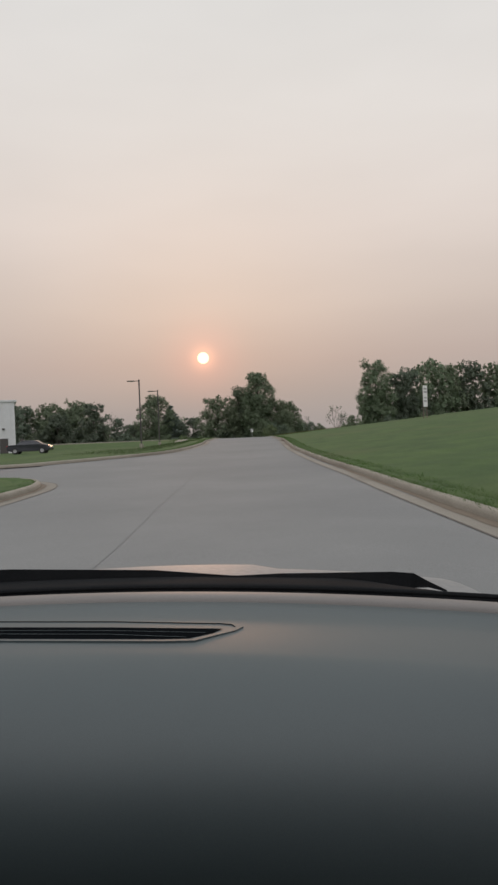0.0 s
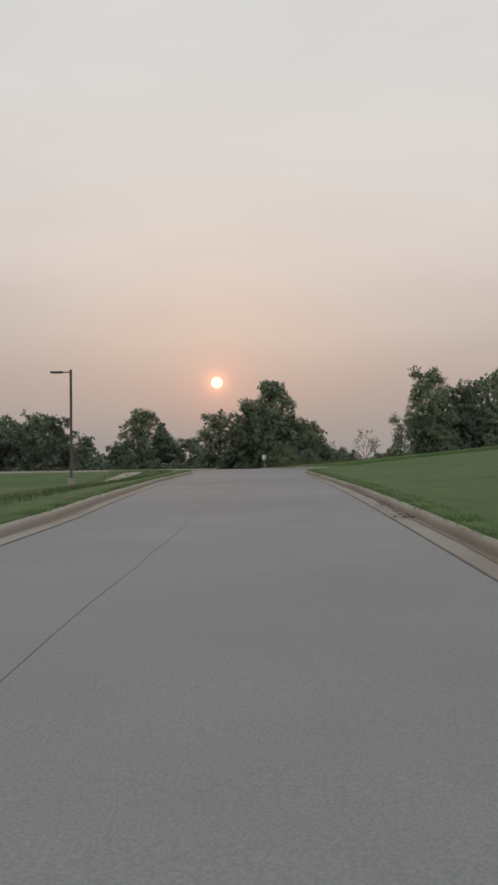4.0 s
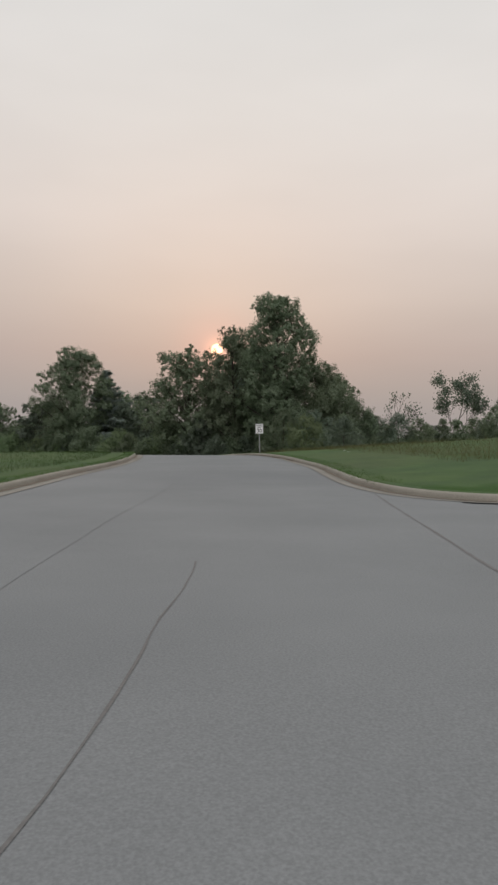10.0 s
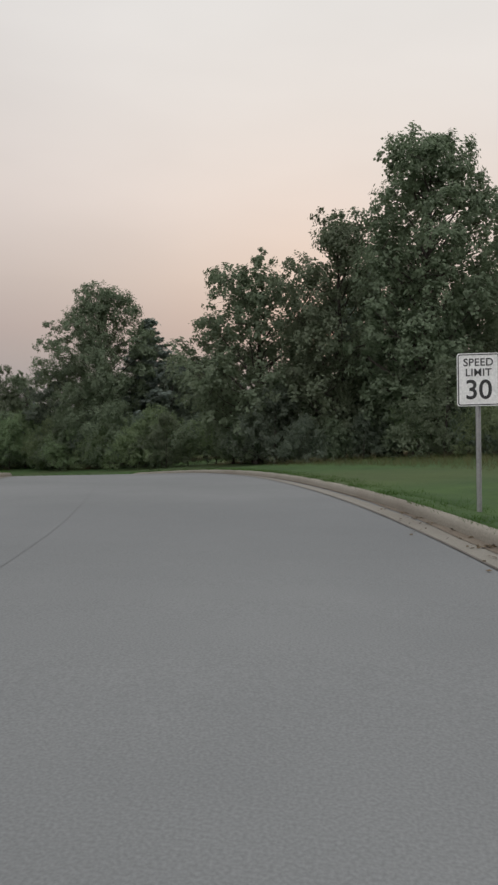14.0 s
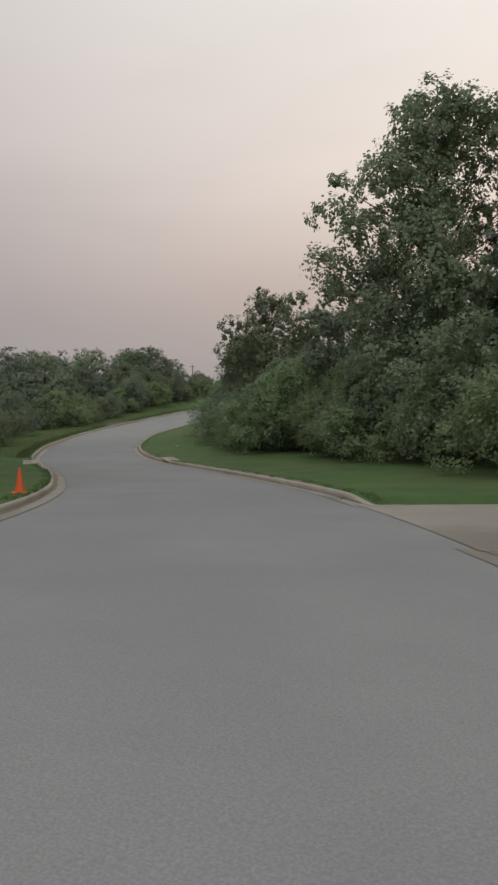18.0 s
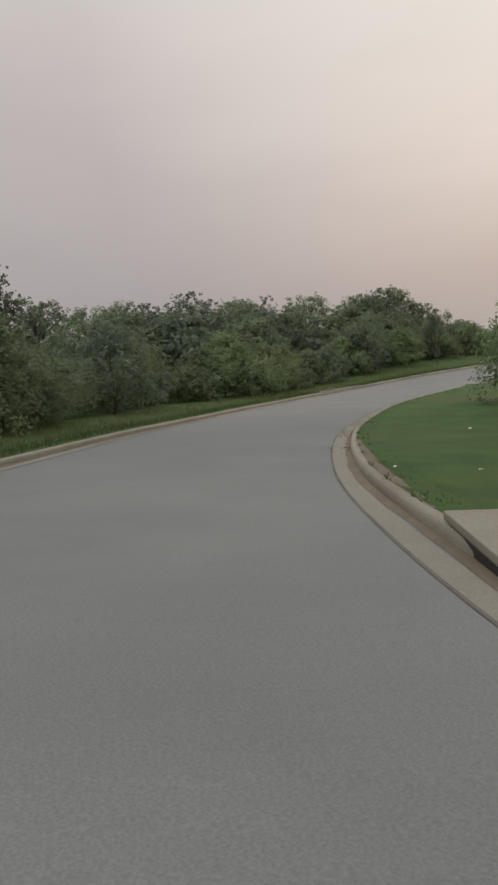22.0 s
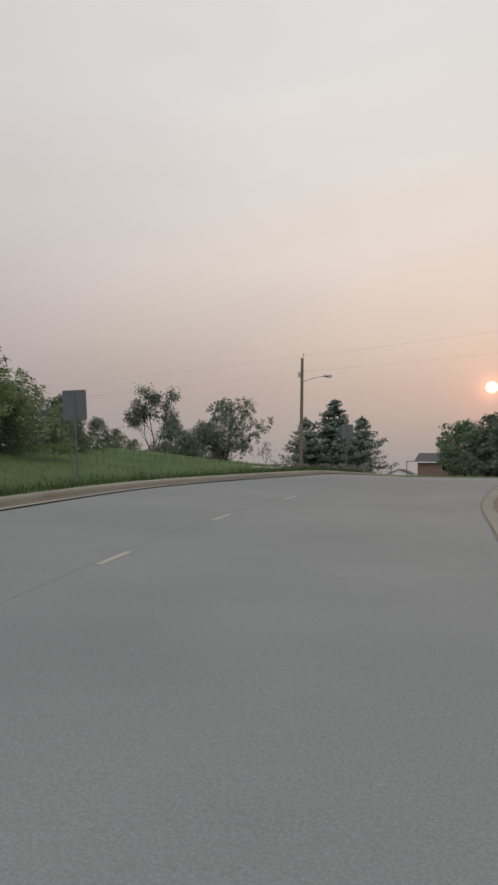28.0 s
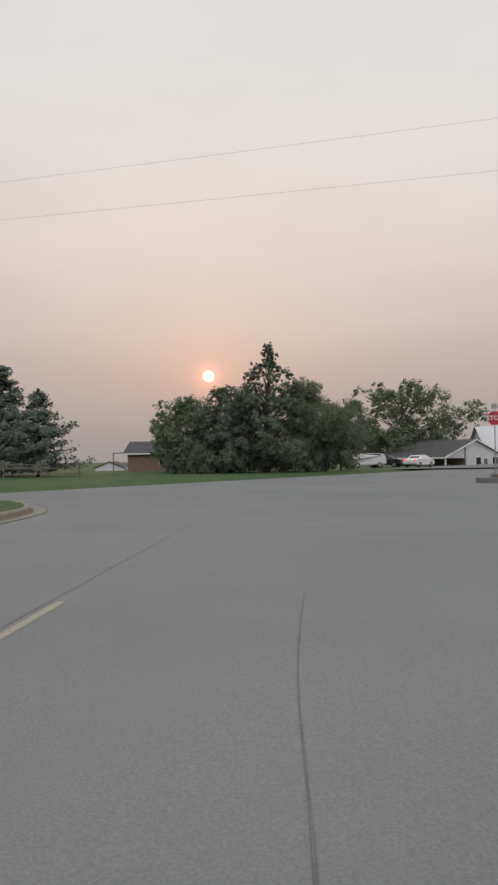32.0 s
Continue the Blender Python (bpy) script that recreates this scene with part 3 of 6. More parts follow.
# ---- trees ----
def tubes(paths, sides=5):
    """Tapered round branches: each path is points and radii."""
    vs, fs, base = [], [], 0
    ang = np.linspace(0, 2 * np.pi, sides, endpoint=False)
    for pts, rad in paths:
        pts, rad = np.asarray(pts, float), np.asarray(rad, float)
        t = np.gradient(pts, axis=0)
        t /= np.linalg.norm(t, axis=1)[:, None] + 1e-9
        ref = np.where(np.abs(t[:, 2:3]) > 0.9, [[1.0, 0, 0]], [[0, 0, 1.0]])
        u = np.cross(t, ref)
        u /= np.linalg.norm(u, axis=1)[:, None] + 1e-9
        w = np.cross(t, u)
        ring = pts[:, None] + rad[:, None, None] * (np.cos(ang)[None, :, None] * u[:, None] + np.sin(ang)[None, :, None] * w[:, None])
        vs.append(ring.reshape(-1, 3))
        i = np.arange(len(pts) * sides).reshape(len(pts), sides)
        j = np.roll(i, -1, 1)
        fs.append(np.stack([i[:-1], j[:-1], j[1:], i[1:]], -1).reshape(-1, 4) + base)
        base += len(pts) * sides
    return np.vstack(vs), np.vstack(fs)


def leaf_quads(rng, pos, size, droop=0.0, out=None):
    """One kite-shaped leaf or spray at each place; out: the ways that their faces turn to."""
    n = len(pos)
    a = rng.normal(size=(n, 3))
    a[:, 2] -= droop
    if out is not None:
        nrm = out * 1.1 + rng.normal(size=(n, 3)) * 0.38
        nrm /= np.linalg.norm(nrm, axis=1)[:, None] + 1e-9
        a -= (a * nrm).sum(1)[:, None] * nrm
    a /= np.linalg.norm(a, axis=1)[:, None]
    b = np.cross(nrm, a) if out is not None else rng.normal(size=(n, 3))
    b -= (b * a).sum(1)[:, None] * a
    b /= np.linalg.norm(b, axis=1)[:, None]
    k = size * rng.uniform(0.6, 1.35, (n, 1))
    v = np.stack([pos - a * k * 0.5, pos + b * k * 0.46, pos + a * k * 0.54, pos - b * k * 0.46], 1)
    return v.reshape(-1, 3), np.arange(4 * n).reshape(n, 4)


LIBRARY = {}


def ball(rng, n, floor=-1.0):
    """Unit ways, few of them pointing below floor."""
    d = rng.normal(size=(3 * n, 3))
    d /= np.linalg.norm(d, axis=1)[:, None]
    keep = d[(d[:, 2] > floor) | (rng.uniform(size=len(d)) < 0.25)]
    return keep[:n]


def make_tree(key, seed, H, R, low, boughs, sprays, per, size, leaf, shape="oak", rough=0.5, bough=0.27, trunk_r=0.3, core=0.25):
    """Limbs leave a bent trunk (or the foot of a shrub) for an uneven hull; each carries a rounded bough of sprays, and each spray a handful of leaves that face outwards."""
    rng = np.random.RandomState(seed)
    bend = rng.normal(0, 0.022 * H, (6, 2))
    bend[0] = 0
    hts = np.linspace(-0.15, H * 0.86, 6)
    spine = np.column_stack([np.cumsum(bend, 0) * 0.5, hts])
    paths = [(spine, trunk_r * np.array([1.25, 0.95, 0.75, 0.52, 0.3, 0.08]))]
    ph = rng.uniform(0, 6.28, 6)
    pos, out = [], []
    for i in range(boughs):
        u = (i + rng.uniform(0.1, 0.9)) / boughs
        a = i * 2.4 + rng.normal(0, 0.35)
        if shape == "oak":
            r = max(math.sin(math.pi * (0.16 + 0.70 * u)), 0.05) ** 0.65
        elif shape == "oval":
            r = max(math.sin(math.pi * (0.22 + 0.68 * u)), 0.05) ** 0.5
        elif shape == "bush":
            r = (0.85 + 0.15 * math.sin(math.pi * u)) * (1 - 0.8 * u ** 2.2)
        elif shape == "peak":
            r = (1 - u) ** 0.9 * (1.12 - 0.12 * u) + 0.06
        else:
            r = (1 - u) ** 0.6 + 0.08
        r *= 1 + rough * (0.3 * math.sin(2 * a + ph[0] + 4 * u) + 0.3 * math.sin(3 * a + ph[1] - 7 * u) + 0.2 * math.sin(a + ph[2] + 9 * u))
        br = R * bough * rng.uniform(0.7, 1.3) * (1.0 - (0.62 if shape == "peak" else 0.25) * u)
        reach = max(R * r - br * 0.75, 0.0)
        if rng.uniform() < core or u > 0.8:
            reach *= math.sqrt(rng.uniform(0.0, 1))
        h = low + br * 0.6 + (H - low - br * 1.45) * u + rng.normal(0, 0.012 * H)
        ax = np.array([np.interp(h, hts, spine[:, 0]), np.interp(h, hts, spine[:, 1])])
        tip = np.array([ax[0] + reach * math.cos(a), ax[1] + reach * math.sin(a), max(h, 0.3 * br)])
        h0 = np.clip(h - rng.uniform(0.3, 0.7) * reach - 0.08 * H, 0.02 * H if shape in ("bush", "cone") else 0.14 * H, 0.82 * H)
        foot = np.array([np.interp(h0, hts, spine[:, 0]), np.interp(h0, hts, spine[:, 1]), h0])
        q1 = foot + (tip - foot) * 0.4 + np.array([0, 0, 0.04 * H * rng.uniform(-0.3, 1)])
        q2 = foot + (tip - foot) * 0.75 + rng.normal(0, 0.015 * H, 3)
        rb = trunk_r * rng.uniform(0.18, 0.36) * (1.1 - 0.6 * u)
        paths.append((np.array([foot, q1, q2, tip]), rb * np.array([1, 0.7, 0.42, 0.12])))
        # sprays on the shell of the bough, leaves round each spray
        n = max(6, int(sprays * (br / (R * bough)) ** 2))
        d = ball(rng, n, -0.35)
        lump = 1 + 0.22 * np.sin(3.1 * d[:, 0] + ph[4] + i) * np.cos(2.7 * d[:, 1] - i) + rng.normal(0, 0.10, len(d))
        c = tip + d * (br * lump * rng.uniform(0.72, 1.05, len(d)))[:, None] * np.array([1.0, 1.0, 0.78])
        for k in range(0, len(c), 11):
            paths.append((np.array([tip, (tip + c[k]) / 2 + rng.normal(0, 0.05 * br, 3), c[k]]), rb * np.array([0.3, 0.2, 0.06])))
        idx = np.repeat(np.arange(len(c)), per)
        pos.append(c[idx] + np.clip(rng.normal(size=(len(idx), 3)), -1.5, 1.5) * br * 0.13)
        out.append(d[idx] + np.array([0, 0, 0.35]))
    pos, out = np.vstack(pos), np.vstack(out)
    pos[:, 2] = np.maximum(pos[:, 2], rng.uniform(0.02, 0.2, len(pos)))
    k = H / np.percentile(pos[:, 2], 99.7)
    pos[:, 2] *= k
    v, q = leaf_quads(rng, pos, size, 0.0, out)
    tv, tf = tubes([(p * np.array([1, 1, k]), r) for p, r in paths], 3)
    LIBRARY[key] = (H, [("trunk", fast_mesh("trunk", tv, tf, M_BARK, True)), ("crown", fast_mesh("crown", v, q, leaf))])


def make_spruce(key, seed, H, R, leaf, tiers=16):
    """A conifer of spaced tiers: boughs reach out, dip and turn up at their tips, with short sprays of needles along them."""
    rng = np.random.RandomState(seed)
    paths = [(np.array([[0, 0, -0.1], [0.03, 0, H * 0.5], [0, 0.02, H]]), np.array([0.17, 0.09, 0.012]))]
    pos = []
    for k in range(tiers):
        u = (k + 0.3) / tiers
        z = H * (0.12 + 0.86 * u)
        reach = R * (1 - u) ** 0.8 * rng.uniform(0.82, 1.12) + 0.12
        for a in np.arange(0, 6.28, 6.28 / (8 if u < 0.7 else 6)) + rng.uniform(0, 6):
            ln = reach * rng.uniform(0.55, 1.15)
            d = np.array([math.cos(a), math.sin(a), 0])
            zz = z + rng.normal(0, 0.035 * H)
            p = np.array([[0, 0, zz], d * ln * 0.4 + [0, 0, zz + 0.02 * ln], d * ln * 0.75 + [0, 0, zz + 0.03 * ln], d * ln + [0, 0, zz + 0.16 * ln]])
            paths.append((p, np.array([0.035, 0.025, 0.016, 0.005]) * (1.2 - u)))
            m = int((34 + 78 * ln / R) * (H / 9) ** 1.2)
            t = rng.uniform(0.12, 1.0, m) ** 0.75
            q = np.stack([np.interp(t, [0, 0.4, 0.75, 1], p[:, c]) for c in range(3)], 1)
            side = np.array([-d[1], d[0], 0])
            q += side * (rng.normal(0, 0.11, m) * ln * (1.05 - 0.7 * t))[:, None] + rng.normal(0, 0.12, (m, 3)) - np.outer(rng.uniform(0, 1, m) * 0.09 * ln, [0, 0, 1])
            pos.append(q)
    tops = np.column_stack([rng.normal(0, 0.06, (60, 2)), rng.uniform(0.9, 1.0, 60) * H])
    pos = np.vstack(pos + [tops])
    away = pos * np.array([1.0, 1.0, 0.0])
    away /= np.linalg.norm(away, axis=1)[:, None] + 1e-6
    v, q = leaf_quads(rng, pos, 0.24 * (H / 9) ** 0.2, 0.2, away * 0.7 + np.array([0, 0, 0.6]))
    tv, tf = tubes(paths, 4)
    LIBRARY[key] = (H, [("trunk", fast_mesh("trunk", tv, tf, M_BARK, True)), ("crown", fast_mesh("crown", v, q, leaf))])


def make_sparse(key, seed, H, R, leaf, leaves, size):
    """An airy tree whose branches show."""
    rng = np.random.RandomState(seed)
    paths, tips = [], []

    def grow(p, d, ln, r, depth):
        q = p + d * ln
        mid = (p + q) / 2 + rng.normal(0, 0.06 * ln, 3)
        paths.append((np.array([p, mid, q]), np.array([r, r * 0.8, r * 0.6])))
        if depth == 0:
            tips.append(q)
            return
        for _ in range(3 if depth > 1 else 4):
            e = d + rng.normal(0, 0.52, 3) * np.array([1, 1, 0.6]) + np.array([0, 0, 0.12])
            e /= np.linalg.norm(e)
            grow(q if rng.rand() > 0.3 else mid, e, ln * rng.uniform(0.58, 0.85), r * 0.58, depth - 1)

    grow(np.array([0, 0, -0.1]), np.array([0.02, 0.03, 1.0]), H * 0.3, 0.014 * H, 4)
    pts = np.vstack([q for q, _ in paths])
    k = H / max(pts[:, 2].max(), 1e-3)
    w = R / np.percentile(np.hypot(pts[:, 0], pts[:, 1]), 97)
    sc = np.array([w, w, k])
    paths = [(q * sc, r) for q, r in paths]
    tips = np.array(tips) * sc
    pos = tips[rng.randint(len(tips), size=leaves)] + rng.normal(0, 0.035 * H, (leaves, 3))
    v, q = leaf_quads(rng, pos, size)
    tv, tf = tubes(paths, 4)
    LIBRARY[key] = (H, [("trunk", fast_mesh("trunk", tv, tf, M_BARK, True)), ("crown", fast_mesh("crown", v, q, leaf))])


make_tree("oak_a", 11, 16, 7.0, 0.4, 80, 30, 12, 0.36, M_LEAF, bough=0.30)
make_tree("oak_b", 12, 16, 6.6, 0.3, 80, 30, 12, 0.36, M_LEAF, rough=0.6, bough=0.30)
make_tree("oak_slim", 19, 16, 4.1, 0.5, 76, 32, 20, 0.19, M_LEAF, "oval", 0.45, 0.38)
make_tree("oak_c", 13, 16, 6.0, 0.3, 70, 30, 12, 0.36, M_LEAF_DARK, bough=0.32)
make_tree("great_oak", 21, 18.5, 4.2, 0.7, 110, 38, 20, 0.19, M_LEAF, "oval", 0.4, 0.36, 0.5)
make_tree("tall_oak", 22, 19, 5.6, 1.2, 130, 40, 20, 0.185, M_LEAF, "oval", 0.6, 0.29, 0.36, 0.25)
make_tree("round_tree", 14, 8, 3.8, 1.5, 40, 28, 12, 0.16, M_LEAF_DARK, "oak", 0.55, 0.30, 0.13, 0.15)
make_tree("open_oak", 18, 12, 7.0, 1.3, 84, 32, 14, 0.24, M_LEAF, "oak", 0.45, 0.23, 0.34, 0.15)
make_tree("dome_oak", 23, 12, 5.4, 0.2, 90, 36, 21, 0.165, M_LEAF, "oak", 0.4, 0.31, 0.3)
make_tree("dome_slim", 28, 12, 4.2, 0.2, 80, 34, 20, 0.17, M_LEAF, "oak", 0.45, 0.30, 0.3)
make_tree("oak_narrow", 29, 16, 4.3, 0.3, 70, 30, 16, 0.26, M_LEAF_DARK, "oak", 0.5, 0.32)
make_tree("peaked_oak", 27, 12, 5.2, 0.3, 120, 32, 15, 0.17, M_LEAF_DARK, "peak", 0.35, 0.2, 0.3)
make_tree("bush_a", 31, 5, 3.2, 0.0, 30, 24, 18, 0.12, M_LEAF_PALE, "bush", 0.5, 0.34, 0.06, 0.3)
make_tree("bush_b", 32, 5, 2.9, 0.0, 30, 24, 18, 0.118, M_LEAF, "bush", 0.6, 0.34, 0.06, 0.3)
make_tree("bush_c", 33, 5, 3.0, 0.0, 30, 24, 18, 0.118, M_LEAF_DARK, "bush", 0.55, 0.34, 0.06, 0.3)
make_tree("sapling", 34, 8, 2.8, 0.0, 40, 24, 14, 0.165, M_LEAF, "cone", 0.5, 0.40, 0.08, 0.2)
make_tree("bush_far_a", 35, 5, 3.0, 0.0, 24, 22, 10, 0.22, M_LEAF, "bush", 0.6, 0.36, 0.05, 0.3)
make_tree("bush_far_b", 36, 5, 2.9, 0.0, 24, 22, 10, 0.22, M_LEAF_DARK, "bush", 0.7, 0.36, 0.05, 0.3)
make_tree("wood_oak_a", 24, 9, 3.8, 0.2, 46, 24, 12, 0.185, M_LEAF, "oak", 0.5, 0.34)
make_tree("wood_oak_b", 25, 9, 3.6, 0.2, 46, 24, 12, 0.18, M_LEAF_DARK, "oak", 0.6, 0.34)
make_tree("wood_oak_c", 26, 9, 3.7, 0.2, 46, 24, 12, 0.18, M_LEAF, "oval", 0.6, 0.36)
make_tree("oak_far_a", 15, 16, 7.0, 0.2, 48, 24, 10, 0.52, M_LEAF, "oak", 0.45, 0.34)
make_tree("oak_far_b", 16, 16, 6.4, 0.2, 48, 24, 10, 0.50, M_LEAF_DARK, "oak", 0.5, 0.34)
make_tree("oak_far_c", 17, 16, 6.8, 0.2, 48, 24, 10, 0.50, M_LEAF, "oak", 0.6, 0.34)
make_spruce("spruce", 41, 9, 3.0, M_NEEDLE)
make_spruce("spruce_wide", 42, 9, 4.2, M_NEEDLE)
make_spruce("spruce_tall", 43, 17, 4.4, M_NEEDLE, 20)
make_sparse("airy_tree", 51, 7, 2.4, M_LEAF_DARK, 5200, 0.15)
make_sparse("bare_tree", 52, 6, 2.8, M_LEAF_DARK, 260, 0.2)
NAMES = {"open": ("oak_tree", "tree", "broad open oak with branches showing"), "oak": ("oak_tree", "tree", "oak tree with an uneven dark green crown"), "peaked": ("oak_tree", "tree", "dense dark tree rising to a narrow peak"), "wood": ("oak_tree", "tree", "young oak in the dense green roadside wood"), "dome": ("oak_tree", "tree", "rounded oak tree with dense dark green boughs"), "great": ("oak_tree", "tree", "great broad oak with dense dark green crown"), "tall": ("oak_tree", "tree", "tall leafy oak with open ragged crown"),
         "round": ("tree", "tree", "small round-headed pale green tree"), "bush": ("shrub", "shrub", "overgrown green roadside shrub"), "sapling": ("sapling", "tree", "slender young green tree"),
         "spruce": ("spruce_tree", "tree", "dark green spruce with layered branches"), "airy": ("tree", "tree", "thin airy tree with see-through crown"), "bare": ("bare_tree", "tree", "nearly leafless grey tree with fine twigs")}
PLANT = np.random.RandomState(77)


def plant(kind, x, y, top=None, height=None, wide=1.0, group="", label="", turn=None):
    """Sets a tree on the ground; top is the height of its tip over zero."""
    H, parts = LIBRARY[kind]
    z = rest(x, y)
    k = (height if height is not None else top - z) / H
    name, category, text = NAMES[kind.split("_")[0]]
    ob = new(name)
    ob.matrix_basis = pose(x, y, z - 0.1, 0, 0, PLANT.uniform(0, 360) if turn is None else turn) @ Matrix.Diagonal((k * wide, k * wide, k, 1))
    tagged(ob, label or text, category, group)
    for n, me in parts:
        mesh_part(n, me, ob)
    return ob


# the great clump at the head of the straight
for kind, x, y, top, wide in (("great_oak", 1.9, 194, 20.0, 0.98), ("oak_slim", -3.2, 197, 16.8, 0.95), ("dome_slim", -9.2, 201, 14.3, 1.08), ("dome_oak", 7.3, 198, 12.8, 1.08), ("oak_narrow", -19, 226.5, 9.8, 1.30), ("oak_b", 12, 225, 13.6, 0.85), ("oak_c", 0, 208, 15.5, 1.0)):
    plant(kind, x, y, top, wide=wide, group="trees of the great clump")
# trees left of the clump and behind the bend
for kind, x, y, top, wide in (("tall_oak", -29.3, 222.8, 17.0, 0.96), ("oak_narrow", -22.0, 223, 8.6, 0.84), ("oak_narrow", -37, 230, 8.6, 1.15), ("dome_slim", -52.2, 239.3, 9.9, 0.93), ("dome_slim", -48.9, 244.5, 8.8, 1.03), ("oak_narrow", -57, 241.5, 6.2, 0.84),
                              ("oak_a", -26, 243, 11.5, 0.9), ("oak_c", -61, 250, 6.8, 1.0), ("oak_b", -41, 250, 9.0, 1.0)):
    plant(kind, x, y, top, wide=wide, group="trees behind the bend")
plant("spruce_tall", -25.2, 226.2, 13.9, wide=1.75, group="trees behind the bend")
for kind, x, y, top, wide in (("oak_a", -48.5, 199, 14.6, 0.85), ("oak_narrow", -42.5, 191, 13.3, 0.95), ("oak_narrow", -34.5, 188, 9.0, 0.98), ("oak_b", -55, 197, 14.0, 0.95), ("oak_c", -63, 196, 13.8, 1.0), ("oak_far_a", -71, 199, 12.6, 0.9), ("oak_far_c", -80, 203, 11.6, 1.0), ("oak_far_b", -51, 191, 11.2, 0.9)):
    plant(kind, x, y, top, wide=wide, group="trees left of the bend")
for i in range(20):
    x, y = -76 + 2.5 * i + PLANT.normal(0, 1), 184 + PLANT.normal(0, 2)
    if abs(float(near_line([x], [y])[1][0])) > 13:
        plant(("bush_far_a", "bush_far_b")[i % 2], x, y, height=PLANT.uniform(3.6, 5.6), wide=1.2, group="brush left of the bend")
plant("bare_tree", -37.5, 190, 10.2, wide=0.6)
# grove on the rise to the right
for kind, x, y, top, wide in (("oak_slim", 33.8, 192, 22.0, 1.05), ("oak_narrow", 32.5, 197, 13.0, 0.84), ("oak_narrow", 40.5, 200, 18.8, 1.07), ("oak_far_b", 45, 204, 20.6, 0.8), ("oak_far_c", 51.5, 206, 23.0, 0.8), ("oak_far_a", 58.5, 210, 21.6, 0.75), ("oak_far_b", 65, 212, 22.6, 0.8), ("oak_far_c", 72, 214, 21.8, 0.85), ("oak_far_a", 81, 220, 19.5, 0.9), ("oak_far_b", 90, 222, 20.0, 0.9)):
    plant(kind, x, y, top, wide=wide, group="grove on the rise")
plant("bare_tree", 32.7, 277, 13.8, wide=0.9)
plant("airy_tree", 48.5, 286, 19.0, wide=0.8)
plant("bare_tree", 19.5, 250, 9.5, wide=0.5)
for i in range(20):
    u = i / 19
    plant(("bush_far_a", "bush_far_b", "bush_far_a", "sapling")[i % 4], 14 + 58 * u + PLANT.normal(0, 2), 236 + 44 * u * (1 - 0.5 * u) + PLANT.normal(0, 4), height=PLANT.uniform(4, 7), group="brush along the rise")
for i in range(14):
    plant(("bush_far_a", "bush_far_b")[i % 2], 26 + 4.6 * i + PLANT.normal(0, 1.5), 186 + 1.6 * i + PLANT.normal(0, 2), height=PLANT.uniform(2.6, 4.6), group="brush along the rise")
# undergrowth round the clump and along the outside of the bend
for i in range(34):
    s = 172 + i * 2.75
    x, y, _ = so(s, PLANT.uniform(11.2, 14.5) + (4 if s < 190 else 2.6 if s < 206 else 0))
    plant(("bush_c", "bush_b", "bush_a")[i % 3], x, y, height=PLANT.uniform(3.0, 5.2) if s < 200 else PLANT.uniform(4.6, 7.0), group="shrubs outside the bend")
for i in range(22):
    s = 203 + i * 2.9
    x, y, _ = so(s, PLANT.uniform(8.1, 10.4) if s > 232 else PLANT.uniform(10.8, 12.8) + (2.4 if s < 207 else 0))
    plant(("bush_b", "bush_a", "sapling", "bush_a")[i % 4], x, y, height=PLANT.uniform(2.6, 6.2), wide=PLANT.uniform(0.9, 1.25), group="shrubs outside the bend")
for i in range(12):
    plant(("bush_c", "bush_b")[i % 2], -5 + 2.15 * i + PLANT.normal(0, 0.8), 193 - 0.35 * i + PLANT.normal(0, 1.2), height=PLANT.uniform(2.6, 4.2), group="shrubs round the clump")
for i in range(14):
    plant(("bush_c", "bush_b", "sapling")[i % 3], -8 + 1.85 * i + PLANT.normal(0, 0.8), 199.8 + PLANT.normal(0, 1.4), height=PLANT.uniform(4.0, 6.0), group="shrubs round the clump")
# wood inside the second bend
for i in range(50):
    s = 236 + i * 1.62
    x, y, _ = so(s, -PLANT.uniform(11.0, 14.0) - max(0, s - 285) * 0.12)
    plant(("bush_a", "bush_b", "bush_a", "bush_c")[i % 4], x, y, height=PLANT.uniform(2.0, 5.0), wide=PLANT.uniform(1.0, 1.35), group="shrubs of the roadside wood")
for i in range(52):
    s = 232 + i * 1.62
    x, y, _ = so(s, -PLANT.uniform(16, 24) - max(0, s - 285) * 0.15)
    plant(("sapling", "bush_far_a", "bush_far_b", "wood_oak_b")[i % 4], x, y, height=PLANT.uniform(4.6, 6.6) * (0.85 if s < 272 else 1.0), group="trees of the roadside wood", wide=1.15)
for i in range(46):
    s = 226 + i * 2.1
    x, y, _ = so(s, -PLANT.uniform(27, 44))
    plant(("wood_oak_b", "wood_oak_c", "wood_oak_a")[i % 3], x, y, height=PLANT.uniform(7.2, 9.6), group="trees of the roadside wood", wide=PLANT.uniform(1.0, 1.3))
for x, y, top in ((-122, 289, 8.4), (-126, 292, 8.0), (-117, 284, 7.2), (-112, 290, 6.2), (-101, 277, 2.4), (-101, 285.5, 1.4), (-105, 292, 2.4), (-112, 299, 4.0)):
    plant("wood_oak_b", x, y, top, wide=1.1, group="trees of the roadside wood")
plant("airy_tree", -83, 222, 5.5, wide=1.0)
plant("airy_tree", -92.6, 271.7, 3.1, wide=0.7, group="trees of the roadside wood")
for kind, x, y, top, wide in (("wood_oak_c", -95.5, 265, 3.2, 0.9), ("wood_oak_b", -91.5, 261, 2.5, 0.9), ("wood_oak_a", -97.5, 272, 3.5, 0.9), ("wood_oak_b", -100.5, 280, 3.3, 0.9), ("wood_oak_c", -103, 287, 3.0, 0.9), ("wood_oak_b", -105.1, 294.7, 2.6, 1.0)):
    plant(kind, x, y, top, wide=wide, group="trees of the roadside wood")
